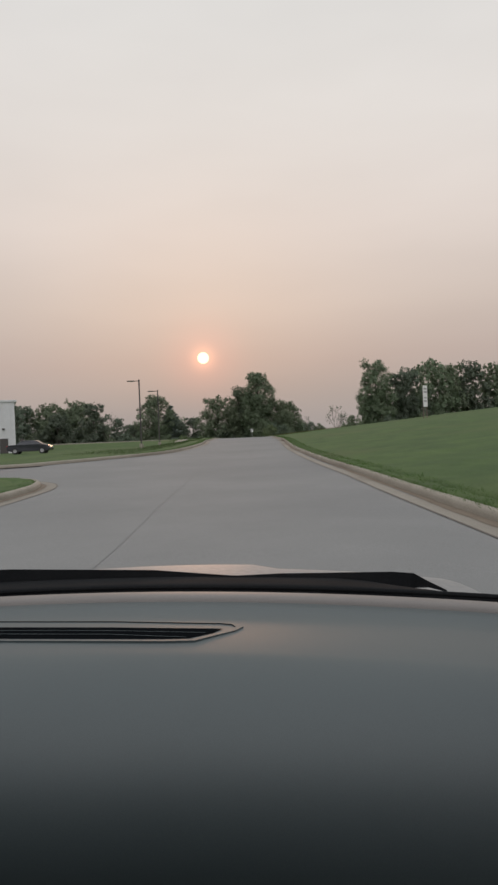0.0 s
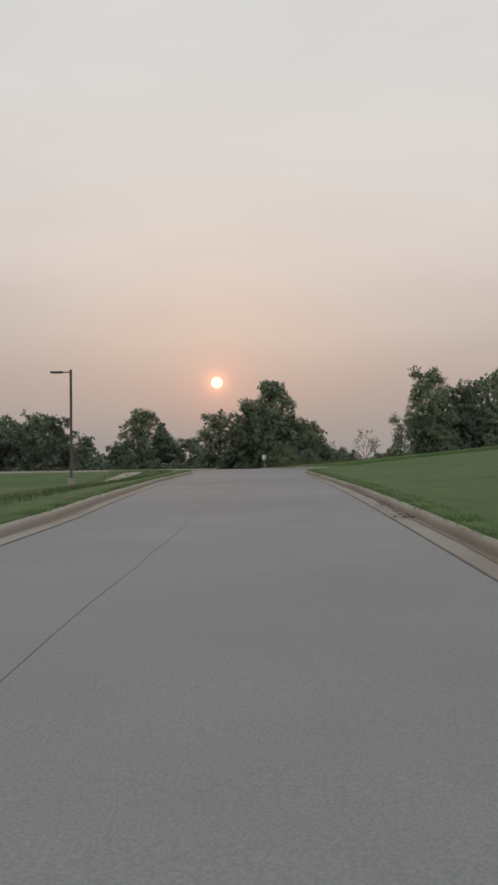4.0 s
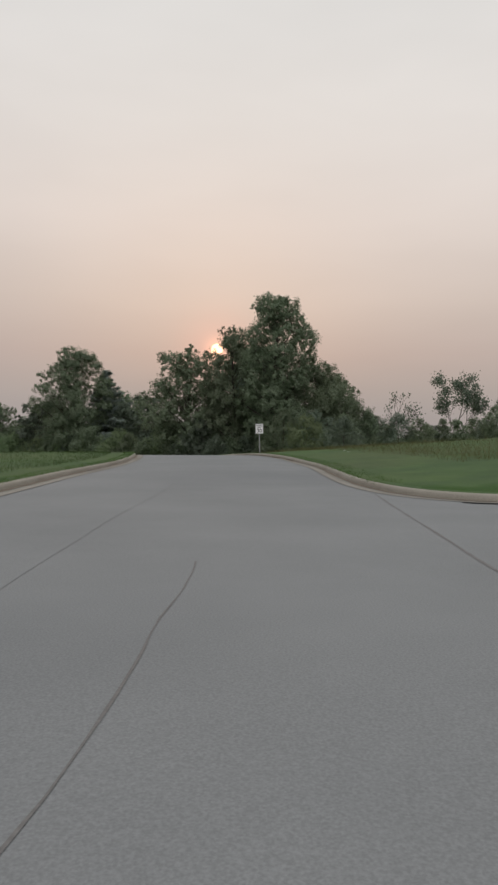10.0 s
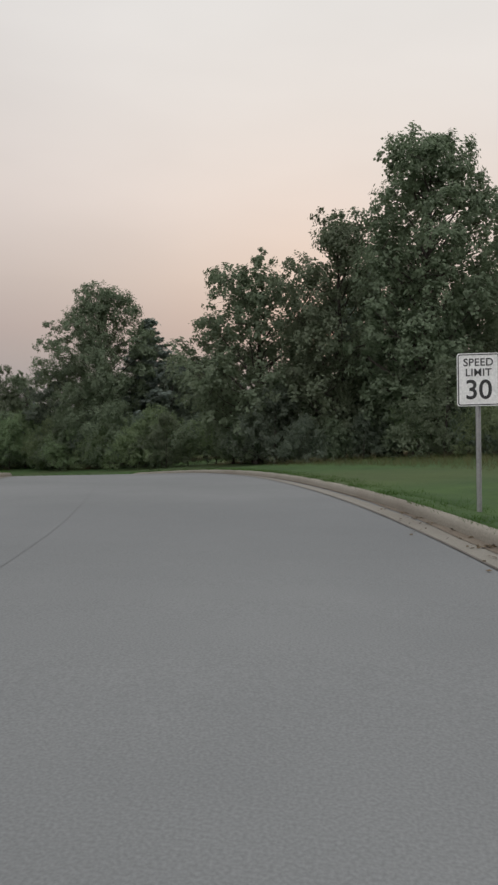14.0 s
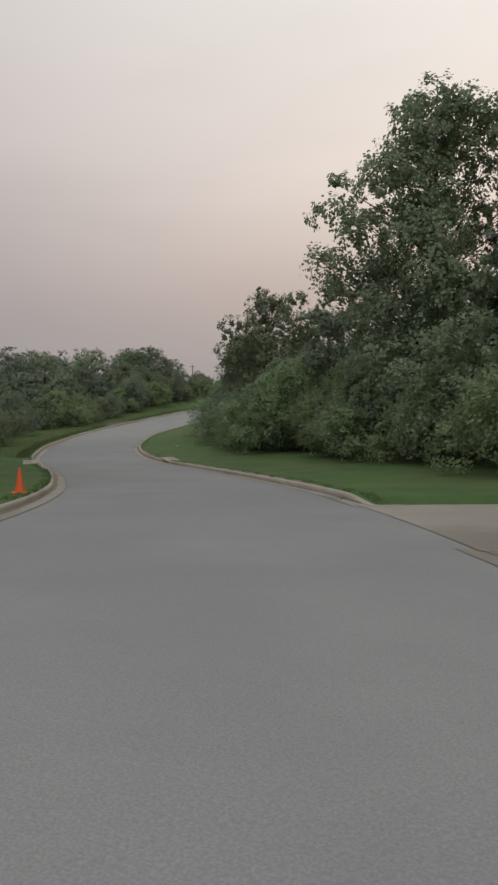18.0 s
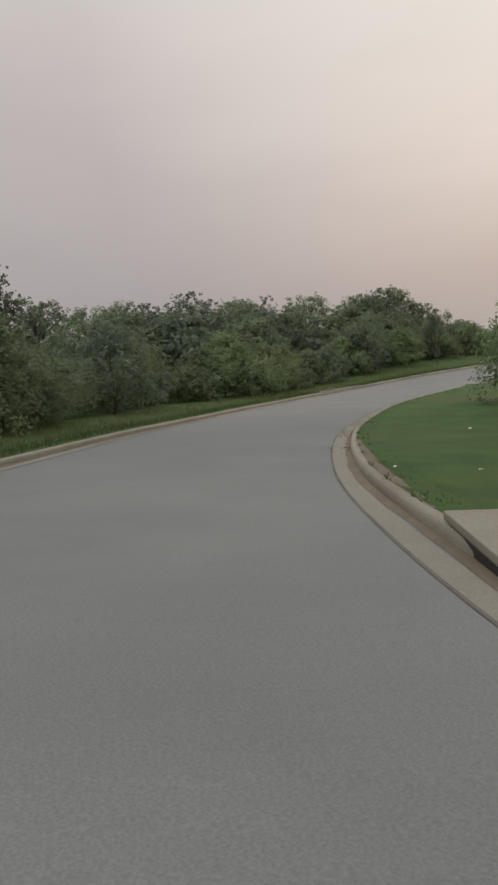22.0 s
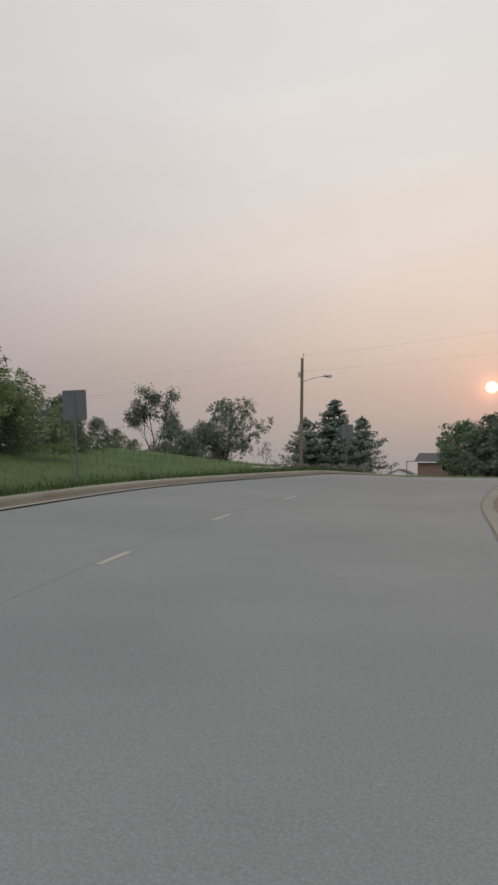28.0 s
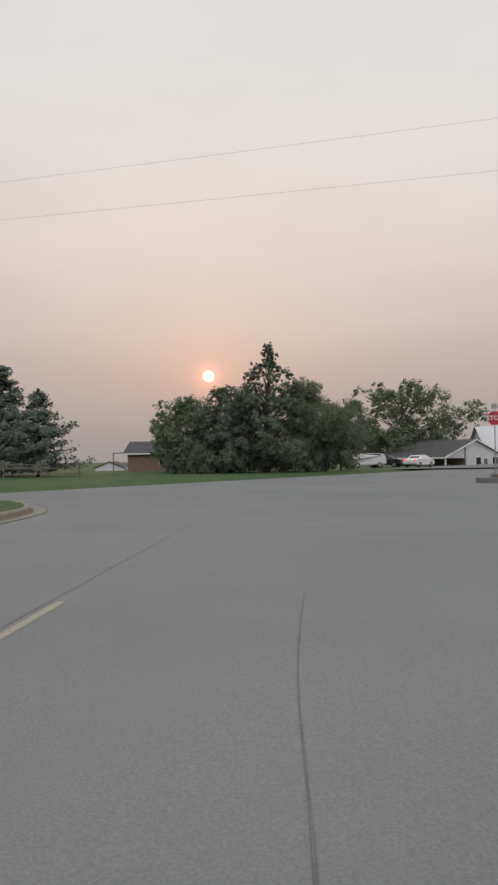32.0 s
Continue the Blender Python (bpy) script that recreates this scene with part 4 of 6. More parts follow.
# by the end of the road
plant("airy_tree", -105.5, 309, 3.9, wide=0.8, label="thin airy green tree by the fence")
plant("round_tree", -105.3, 321, 4.4, wide=1.0)
plant("bush_c", -109, 318, 2.4)
plant("oak_c", -108.5, 303, 2.8, wide=1.0)
plant("bush_c", -104, 300, 1.2)
for x, y, top in ((-101, 284, 2.6), (-104, 289, 3.2), (-107, 294, 3.4), (-110, 299, 3.0), (-99, 279, 2.2), (-103, 295, 1.4), (-106, 305, 0.9), (-99, 291, 0.2), (-101, 297, 0.0), (-103, 302.5, 0.1)):
    plant("bush_c" if top > 1 else "bush_b", x, y, top, group="shrubs of the roadside wood")
for kind, x, y, top in (("bush_c", -99.2, 284.5, 1.7), ("bush_b", -98.9, 286.2, 1.0), ("bush_c", -99.8, 288, 1.2), ("bush_c", -100.8, 290, 1.3), ("bush_b", -99, 289.6, 0.2), ("bush_c", -99, 291.4, -0.2), ("bush_b", -99.8, 294, -0.3), ("bush_b", -101.5, 299.5, -0.3), ("bush_c", -103.8, 307.6, 0.2), ("bush_c", -105.4, 313.8, 1.2), ("bush_c", -107, 320, 2.4)):
    plant(kind, x, y, top, group="shrubs of the roadside wood")
plant("bare_tree", -107.5, 336, 1.4, wide=0.8)
for kind, x, y, top, wide in (("spruce", -108.6, 366.4, 8.9, 1.6), ("spruce_wide", -111.2, 361, 6.0, 1.25), ("spruce_wide", -106.6, 363.4, 5.0, 1.1), ("spruce_wide", -102.9, 359.4, 5.9, 1.2)):
    plant(kind, x, y, top, wide=wide, group="spruces by the fence")
for kind, x, y, top, wide in (("peaked_oak", -82.9, 365, 10.2, 1.12), ("dome_oak", -78.9, 366, 6.9, 1.0), ("round_tree", -75.6, 366.5, 4.6, 0.95), ("oak_a", -91, 372, 6.0, 1.2), ("oak_c", -86.5, 368, 6.6, 1.2)):
    plant(kind, x, y, top, wide=wide, group="trees before the house")
for i in range(12):
    plant(("bush_far_b", "bush_far_a")[i % 2], -92 + 1.5 * i + PLANT.normal(0, 0.4), 364.5 + PLANT.normal(0, 0.8), height=PLANT.uniform(2.2, 3.4), group="shrubs before the house")
plant("open_oak", -57.3, 426, 12.8, wide=1.2, label="broad open oak beside the low building")


# ---- street furniture and buildings ----
def lamp_post(x, y, top):
    z = rest(x, y)
    H = top - z
    ob = thing("street_lamp", (x, y, z), "dark bronze square-pole car park lamp on a concrete base", "street lamp", "car park lamps")
    bm = bmesh.new()
    bmesh.ops.create_cone(bm, cap_ends=True, segments=20, radius1=0.22, radius2=0.2, depth=0.6, matrix=pose(0, 0, 0.2))
    part("concrete_base", bm, M_CURB, ob)
    part("pole", box_bm((0.13, 0.13, H - 0.45), (0, 0, (H + 0.45) / 2), 0.012), M_BRONZE, ob)
    part("arm", box_bm((0.5, 0.07, 0.07), (-0.28, 0, H - 0.13), 0.01), M_BRONZE, ob)
    head = part("lamp_head", box_bm((0.75, 0.34, 0.1), (-0.85, 0, H - 0.12), 0.025), M_BRONZE, ob)
    part("lens", box_bm((0.55, 0.26, 0.02), (-0.87, 0, H - 0.18), 0.004), M_WHITE, head)
    part("cap", box_bm((0.15, 0.15, 0.05), (0, 0, H - 0.01), 0.01), M_BRONZE, ob)
    return ob


lamp_post(-11.3, 73.6, 8.46)
lamp_post(-11.5, 89.7, 8.54)


def rounded(w, h, r, n=5):
    pts = []
    for cx, cz, a0 in ((w / 2 - r, h / 2 - r, 0), (-w / 2 + r, h / 2 - r, 90), (-w / 2 + r, -h / 2 + r, 180), (w / 2 - r, -h / 2 + r, 270)):
        for k in range(n + 1):
            a = radians(a0 + 90 * k / n)
            pts.append((cx + r * math.cos(a), cz + r * math.sin(a)))
    return pts


def frame_bm(w, h, r, t, depth):
    """A thin rounded border, raised off the sheet."""
    bm = bmesh.new()
    out, inn = rounded(w, h, r), rounded(w - 2 * t, h - 2 * t, max(r - t, 0.004))
    a = [[bm.verts.new((x, y, z)) for x, z in ring] for ring, y in ((out, 0), (inn, 0), (out, -depth), (inn, -depth))]
    n = len(out)
    for i in range(n):
        j = (i + 1) % n
        bm.faces.new((a[2][i], a[2][j], a[3][j], a[3][i]))
        bm.faces.new((a[0][i], a[0][j], a[2][j], a[2][i]))
        bm.faces.new((a[1][j], a[1][i], a[3][i], a[3][j]))
    bmesh.ops.recalc_face_normals(bm, faces=bm.faces)
    return bm


def lettering(name, text, size, at, mat, parent, spread=1.0):
    cu = bpy.data.curves.new(name, "FONT")
    cu.body, cu.size, cu.align_x, cu.align_y, cu.extrude, cu.space_character = text, size, "CENTER", "CENTER", 0.0015, spread
    cu.offset = size * 0.012
    cu.materials.append(mat)
    ob = new(name, cu)
    ob.parent = parent
    ob.matrix_local = pose(*at, 90, 0, 0)
    return ob


def u_post(ob, height, y=0.03):
    bm = box_bm((0.055, 0.012, height), (0, y + 0.02, height / 2), 0.003)
    box_bm((0.012, 0.03, height), (-0.026, y + 0.008, height / 2), 0.003, bm=bm)
    box_bm((0.012, 0.03, height), (0.026, y + 0.008, height / 2), 0.003, bm=bm)
    part("post", bm, M_STEEL, ob)


def speed_sign(x, y, mid):
    z = rest(x, y)
    ob = thing("speed_limit_sign", (x, y, z - 0.05), "white speed limit sign with black figures on a steel post", "road sign")
    ob.matrix_world = pose(x, y, z - 0.05, 0, -2.0, 6)
    h = mid - z
    u_post(ob, h + 0.33)
    part("sign_board", prism_bm(rounded(0.56, 0.70, 0.036), 0.004, pose(0, 0, h)), M_WHITE, ob)
    b = part("border", frame_bm(0.535, 0.675, 0.032, 0.012, 0.0035), M_BLACK, ob)
    b.matrix_local = pose(0, -0.0025, h)
    lettering("lettering", "SPEED", 0.14, (0, -0.0045, h + 0.225), M_BLACK, ob, 1.05)
    lettering("lettering", "LIMIT", 0.14, (0, -0.0045, h + 0.09), M_BLACK, ob, 1.05)
    lettering("lettering", "30", 0.36, (0, -0.0045, h - 0.145), M_BLACK, ob)
    return ob


speed_sign(0.18, 159.5, 4.07)


def sign_back(x, y, top, lean, turn, w=0.61, h=0.76):
    z = rest(x, y)
    ob = thing("road_sign", (x, y, z), "road sign seen from its plain grey metal back", "road sign", "signs seen from behind")
    ob.matrix_world = pose(x, y, z - 0.05, 0, lean, turn)
    H = top - z
    bm = box_bm((0.055, 0.012, H), (0, -0.03, H / 2), 0.003)
    part("post", bm, M_DULL, ob)
    part("sign_board", prism_bm(rounded(w, h, 0.04), 0.004, pose(0, 0, H - h / 2)), M_DULL, ob, "dull grey aluminium sheet")
    for k in (0.12, h - 0.12):
        part("bolt", rod_bm((0, -0.02, H - k), (0, 0.012, H - k), 0.012), M_STEEL, ob)
    return ob


sign_back(-92.26, 281.9, 0.32, -4, 25, 0.64, 0.82)
sign_back(-90.95, 305.4, 0.97, 1, 12, 0.66, 0.82)


def street_name_sign(x, y, top):
    z = rest(x, y)
    ob = thing("street_name_sign", (x, y, z), "street name blade on a thin steel post", "road sign", turn=10)
    H = top - z
    part("post", rod_bm((0, 0, -0.1), (0, 0, H - 0.1), 0.03), M_STEEL, ob)
    bl = part("name_blade", prism_bm(rounded(0.62, 0.18, 0.02), 0.006, pose(0, 0, H)), M_BRONZE, ob, "dark name blade")
    part("name_bar", box_bm((0.4, 0.002, 0.07), (0, -0.005, H)), M_WHITE, bl)
    part("bracket", box_bm((0.07, 0.04, 0.06), (0, 0, H - 0.1), 0.008), M_STEEL, ob)


street_name_sign(-91.75, 316.0, 1.05)


def octagon(r):
    return [(r * math.cos(radians(22.5 + 45 * k)), r * math.sin(radians(22.5 + 45 * k))) for k in range(8)]


def stop_sign(x, y, mid, z):
    ob = thing("stop_sign", (x, y, z), "red octagonal stop sign with white letters on a steel post", "road sign", turn=-14)
    H = mid - z
    u_post(ob, H + 0.75)
    part("sign_board", prism_bm(octagon(0.405), 0.004, pose(0, 0, H)), M_WHITE, ob, "white rim")
    part("sign_face", prism_bm(octagon(0.38), 0.004, pose(0, -0.004, H)), M_RED, ob, "red face")
    lettering("lettering", "STOP", 0.32, (0, -0.0075, H), M_WHITE, ob)
    part("plate", prism_bm(rounded(0.3, 0.25, 0.02), 0.004, pose(0, 0, H + 0.6)), M_STEEL, ob, "small plate above the octagon")
    return ob


def field_sign(x, y):
    z = rest(x, y)
    ob = thing("property_sign", (x, y, z), "tall white property board on two posts in the grass", "sign board", turn=52)
    for k in (-0.45, 0.45):
        part("post", box_bm((0.09, 0.09, 4.0), (k, 0.06, 1.9), 0.008), M_WOOD, ob)
    part("board", box_bm((1.2, 0.03, 2.6), (0, 0, 2.7), 0.004), M_WHITE, ob, "white painted board")
    for k, w in ((3.6, 0.8), (3.2, 0.9), (2.5, 0.6), (2.1, 0.85)):
        part("text_bar", box_bm((w, 0.004, 0.16), (0, -0.018, k)), M_STEEL, ob, "grey bar")


field_sign(21.3, 87.6)


def traffic_cone(x, y):
    z = rest(x, y)
    ob = thing("traffic_cone", (x, y, z), "orange traffic cone standing on the grass by the kerb", "traffic cone")
    part("base", box_bm((0.38, 0.38, 0.04), (0, 0, 0.02), 0.012), M_ORANGE, ob)
    bm = bmesh.new()
    bmesh.ops.create_cone(bm, cap_ends=True, segments=20, radius1=0.14, radius2=0.03, depth=0.68, matrix=pose(0, 0, 0.38))
    part("cone_body", bm, M_ORANGE, ob)


traffic_cone(*[float(q) for q in so(209.0, -5.85)[:2]])


def utility_pole(x, y, top):
    z = rest(x, y)
    ob = thing("utility_pole", (x, y, z), "weathered wooden utility pole with a street light arm", "utility pole")
    H = top - z
    part("pole", rod_bm((0, 0, -0.3), (0, 0, H), 0.15, 0.105, 12), M_WOOD, ob)
    bm = bmesh.new()
    pts = [Vector((0.1, 0, H - 1.75)), Vector((0.7, 0, H - 1.6)), Vector((1.3, 0, H - 1.48)), Vector((1.75, 0, H - 1.42))]
    for p, q in zip(pts, pts[1:]):
        rod_bm(p, q, 0.028, 0.026, 8, bm)
    part("arm", bm, M_STEEL, ob)
    bm = bmesh.new()
    bmesh.ops.create_uvsphere(bm, u_segments=14, v_segments=8, radius=1.0, matrix=pose(2.0, 0, H - 1.42) @ Matrix.Diagonal((0.36, 0.15, 0.1, 1)))
    head = part("lamp_head", bm, M_STEEL, ob)
    bm = bmesh.new()
    bmesh.ops.create_uvsphere(bm, u_segments=12, v_segments=6, radius=1.0, matrix=pose(2.1, 0, H - 1.5) @ Matrix.Diagonal((0.17, 0.12, 0.08, 1)))
    part("lens", bm, M_WHITE, head)
    part("service_box", box_bm((0.2, 0.16, 0.38), (-0.2, 0, H - 1.25), 0.02), M_STEEL, ob)
    part("insulator_pin", rod_bm((0.08, 0, H - 0.1), (0.11, 0, H + 0.25), 0.02), M_STEEL, ob)
    part("insulator", rod_bm((0.11, 0, H + 0.2), (0.11, 0, H + 0.32), 0.05, 0.03, 10), M_BRONZE, ob)
    part("crossbolt", rod_bm((-0.2, 0, H - 0.95), (0.3, 0, H - 0.85), 0.015), M_STEEL, ob)
    return ob


utility_pole(-97.36, 316.8, 6.75)


def wire(name, a, b, sag, r=0.016):
    cu = bpy.data.curves.new(name, "CURVE")
    cu.dimensions, cu.bevel_depth, cu.bevel_resolution = "3D", r, 2
    sp = cu.splines.new("POLY")
    n = 25
    sp.points.add(n - 1)
    for i in range(n):
        u = i / (n - 1)
        p = Vector(a).lerp(Vector(b), u)
        sp.points[i].co = (p.x, p.y, p.z - 4 * sag * u * (1 - u), 1)
    cu.materials.append(M_BLACK)
    return tagged(new(name, cu), "thin dark overhead line sagging between poles", "wire", "overhead lines")


def line_pole(x, y, top):
    z = rest(x, y)
    ob = thing("line_pole", (x, y, z), "tall wooden pole that carries the overhead lines", "utility pole", "poles of the overhead line")
    part("pole", rod_bm((0, 0, -0.3), (0, 0, top - z), 0.16, 0.11, 12), M_WOOD, ob)
    part("crossarm", box_bm((0.1, 1.8, 0.12), (0, 0, top - z - 0.4), 0.01), M_WOOD, ob)


WIRE_L, WIRE_R = (-135.0, 323.0), (-45.0, 311.0)
line_pole(*WIRE_L, 5.9)
line_pole(*WIRE_R, 10.4)
wire("overhead_wire", (-97.3, 316.8, 5.7), (*WIRE_R, 8.2), 0.2, 0.0024)
wire("overhead_wire", (*WIRE_L, 4.6), (-97.4, 316.8, 5.7), 0.3, 0.0024)
wire("overhead_wire", (*WIRE_L, 5.5), (*WIRE_R, 10.1), 0.35, 0.0024)


# ---- rail fence along the field ----
def rail_fence(x0, x1, y0, y1):
    n = 19
    ob = thing("rail_fence", (0, 0, 0), "weathered post and rail field fence with sagging rails", "fence")
    rng = np.random.RandomState(9)
    pts = []
    for i in range(n):
        u = i / (n - 1)
        x, y = x0 + (x1 - x0) * u, y0 + (y1 - y0) * u + rng.normal(0, 0.08)
        pts.append(Vector((x, y, rest(x, y))))
    for p in pts:
        part("post", rod_bm(p + Vector((0, 0, -0.2)), p + Vector((rng.normal(0, 0.03), 0, 1.25 + rng.normal(0, 0.08))), 0.07, 0.06, 8), M_WOOD, ob)
    for k, (p, q) in enumerate(zip(pts, pts[1:])):
        for h in (0.35, 0.75, 1.1):
            if k == n - 2 and h > 1:
                continue
            part("rail", rod_bm(p + Vector((0, 0.07, h + rng.normal(0, 0.04))), q + Vector((0, 0.07, h + rng.normal(0, 0.05))), 0.035, 0.035, 6), M_WOOD, ob)


rail_fence(-150, -97.5, 350, 352)


# ---- houses ----
def gable_house(name, x0, x1, y0, y1, z, eave, ridge, wall_mat, label, openings, overhang=0.5, roof_mat=None):
    ob = thing(name, ((x0 + x1) / 2, (y0 + y1) / 2, z), label, "house")
    w, d = (x1 - x0) / 2, (y1 - y0) / 2
    e, r = eave - z, ridge - z
    t = 0.2
    # four walls with thickness; the gable walls carry the roof
    for sx in (-1, 1):
        gab = [(-d + t, 0), (d - t, 0), (d - t, e), (0, e + (r - e) * 0.96), (-d + t, e)]
        part("gable_wall", prism_bm(gab, t, pose(sx * (w - t / 2), 0, 0, 0, 0, 90)), wall_mat, ob)
    part("back_wall", box_bm((2 * w, t, e), (0, d - t / 2, e / 2)), wall_mat, ob)
    # front wall in pieces round its openings (centre, width, sill, head)
    cur = -w
    for c, ow, s0, s1 in sorted(openings):
        if c - ow / 2 > cur:
            part("front_wall", box_bm((c - ow / 2 - cur, t, e), ((cur + c - ow / 2) / 2, -d + t / 2, e / 2)), wall_mat, ob)
        if s0 > 0:
            part("front_wall", box_bm((ow, t, s0), (c, -d + t / 2, s0 / 2)), wall_mat, ob)
        part("front_wall", box_bm((ow, t, max(e - s1, 0.05)), (c, -d + t / 2, (e + s1) / 2)), wall_mat, ob)
        win = part("window" if s0 > 0 else "door", box_bm((ow, 0.03, s1 - s0), (c, -d + t * 0.6, (s0 + s1) / 2)), M_GLASS if s0 > 0 else M_WOOD, ob)
        for k in (-1, 1):
            part("frame", box_bm((0.07, 0.08, s1 - s0), (c + k * (ow / 2 - 0.035), -d + t * 0.35, (s0 + s1) / 2)), M_WHITE, win)
        part("frame", box_bm((ow, 0.08, 0.07), (c, -d + t * 0.35, s1 - 0.035)), M_WHITE, win)
        cur = c + ow / 2
    if cur < w:
        part("front_wall", box_bm((w - cur, t, e), ((cur + w) / 2, -d + t / 2, e / 2)), wall_mat, ob)
    slope = math.atan2(r - e, d)
    ln = math.hypot(r - e, d) + overhang
    for sy in (-1, 1):
        bm = box_bm((2 * w + 2 * overhang, ln, 0.12), (0, 0, 0), 0.01)
        cy, cz = sy * (ln / 2) * math.cos(slope), r + 0.08 - (ln / 2) * math.sin(slope)
        bmesh.ops.transform(bm, matrix=pose(0, cy, cz, -sy * math.degrees(slope), 0, 0), verts=bm.verts)
        roof = part("roof", bm, roof_mat or M_ROOF, ob, "pale metal roof slope" if roof_mat else "dark shingled roof slope")
        part("fascia", box_bm((2 * w + 2 * overhang, 0.04, 0.16), (0, sy * ln * math.cos(slope), r + 0.02 - ln * math.sin(slope))), M_WHITE, roof)
    return ob


gable_house("house", -99.8, -78.5, 386, 395, -2.0, 0.35, 1.75, M_WALL, "low brown ranch house with a dark shingled roof behind trees", [(-6, 1.6, 0.9, 2.0), (-1, 1.0, 0.0, 2.05), (4, 1.8, 0.9, 2.0)])
for k in (-101.5,):
    ob = thing("porch_post", (k, 385.6, rest(k, 385.6)), "thin wooden porch post beside the house", "post")
    part("post", box_bm((0.12, 0.12, 2.4), (0, 0, 1.15), 0.01), M_WOOD, ob)
    part("beam", box_bm((2.0, 0.12, 0.12), (1.0, 0, 2.3), 0.01), M_WOOD, ob)
shed = gable_house("shed", -113.0, -106.0, 423.5, 428.5, -4.1, -1.75, -0.75, M_SIDING, "small white shed far across the field", [(0, 1.5, 0.0, 1.9)], 0.25)
shed.matrix_world = pose(-109.5, 426, -4.1, 0, 0, 90)
gable_house("hall", -41.5, -25, 428, 440, -4.1, 0.4, 4.9, M_SIDING, "pale gabled building beside the parking lot", [(-6.5, 1.0, 0.0, 2.6), (-3, 1.4, 1.2, 2.4), (3, 1.4, 1.2, 2.4)], roof_mat=M_SIDING)


def carport_house(x, y, turn, z, eave, ridge, length, half):
    """A gabled house whose near slope runs out over an open carport; its corner stands at (x, y)."""
    ob = thing("carport_house", (x, y, z), "low pale house with dark shingled roof over an open carport", "house", turn=turn)
    e, r, d = eave - z, ridge - z, 2 * half
    k = (r - e) / half
    for name, pts in (("roof", [(-0.4, e - 0.4 * k), (half, r), (half, r - 0.2), (-0.4, e - 0.4 * k - 0.2)]), ("roof", [(d + 0.4, e - 0.4 * k), (d + 0.4, e - 0.4 * k - 0.2), (half, r - 0.2), (half, r)])):
        roof = part(name, prism_bm(pts, length, pose(-length / 2, 0, 0, 0, 0, 90)), M_ROOF, ob, "dark shingled roof slope")
        c = pts[0]
        part("fascia", box_bm((length, 0.04, 0.2), (-length / 2, c[0] + (0.02 if c[0] > 0 else -0.02), c[1] - 0.12)), M_WHITE, roof)
        part("rake_board", prism_bm([(p[0], p[1] + (0.02 if i in (0, 1) else -0.03)) for i, p in enumerate(pts)], 0.04, pose(0.02, 0, 0, 0, 0, 90)), M_WHITE, roof)
    for i in range(4):
        part("post", box_bm((0.2, 0.2, e - 0.25), (-0.3 - i * (length - 0.6) / 3, 0.1, (e - 0.25) / 2), 0.012), M_WHITE, ob)
    part("beam", box_bm((length - 0.4, 0.16, 0.3), (-length / 2, 0.1, e - 0.3), 0.01), M_SIDING, ob)
    low = half - 2.4
    part("house_wall", box_bm((length - 0.6, 0.2, e + 1.4), (-length / 2, low, (e + 1.4) / 2)), M_WALL, ob, "shaded brown wall behind the carport")
    for c in (-4.0, -8.5, -12.0):
        win = part("window" if c != -8.5 else "door", box_bm((1.3 if c != -8.5 else 0.95, 0.04, 1.1 if c != -8.5 else 2.05), (c, low - 0.12, 1.5 if c != -8.5 else 1.03)), M_GLASS if c != -8.5 else M_WOOD, ob)
        part("frame", box_bm((1.4 if c != -8.5 else 1.05, 0.05, 0.08), (c, low - 0.13, 2.09)), M_WHITE, win)
    # gable end towards the street: pale siding over and beside the way into the carport
    inset = -0.5
    side = [(low - 0.1, 0), (d - 0.4, 0), (d - 0.4, e + 0.1), (half, r - 0.3), (0.3, e - 0.02), (0.3, e - 0.35), (low - 0.1, e - 0.35)]
    part("gable_wall", prism_bm(side, 0.18, pose(inset, 0, 0, 0, 0, 90)), M_SIDING, ob, "pale grey siding")
    for c, w, s0, s1 in ((7.9, 1.2, 0.9, 2.3), (9.6, 0.95, 0.0, 2.1), (12.0, 1.3, 0.9, 2.3)):
        win = part("window" if s0 > 0 else "door", box_bm((0.04, w, s1 - s0), (inset + 0.112, c, (s0 + s1) / 2 + 0.9)), M_GLASS if s0 > 0 else M_WOOD, ob)
        for f in (-1, 1):
            part("frame", box_bm((0.06, 0.08, s1 - s0 + 0.16), (inset + 0.12, c + f * (w / 2 + 0.04), (s0 + s1) / 2 + 0.9)), M_WHITE, win)
        part("frame", box_bm((0.06, w, 0.08), (inset + 0.12, c, s1 + 0.94)), M_WHITE, win)
    part("back_wall", box_bm((length - 0.8, 0.18, e), (-length / 2, d - 0.5, e / 2)), M_SIDING, ob)
    part("end_wall", prism_bm([(low, 0), (d - 0.6, 0), (d - 0.6, e), (half, r - 0.3), (low, e + 1.3)], 0.18, pose(-length + 0.5, 0, 0, 0, 0, 90)), M_SIDING, ob)


carport_house(-55.4, 404.0, -55, -4.1, -0.62, 1.98, 15.3, 7.1)


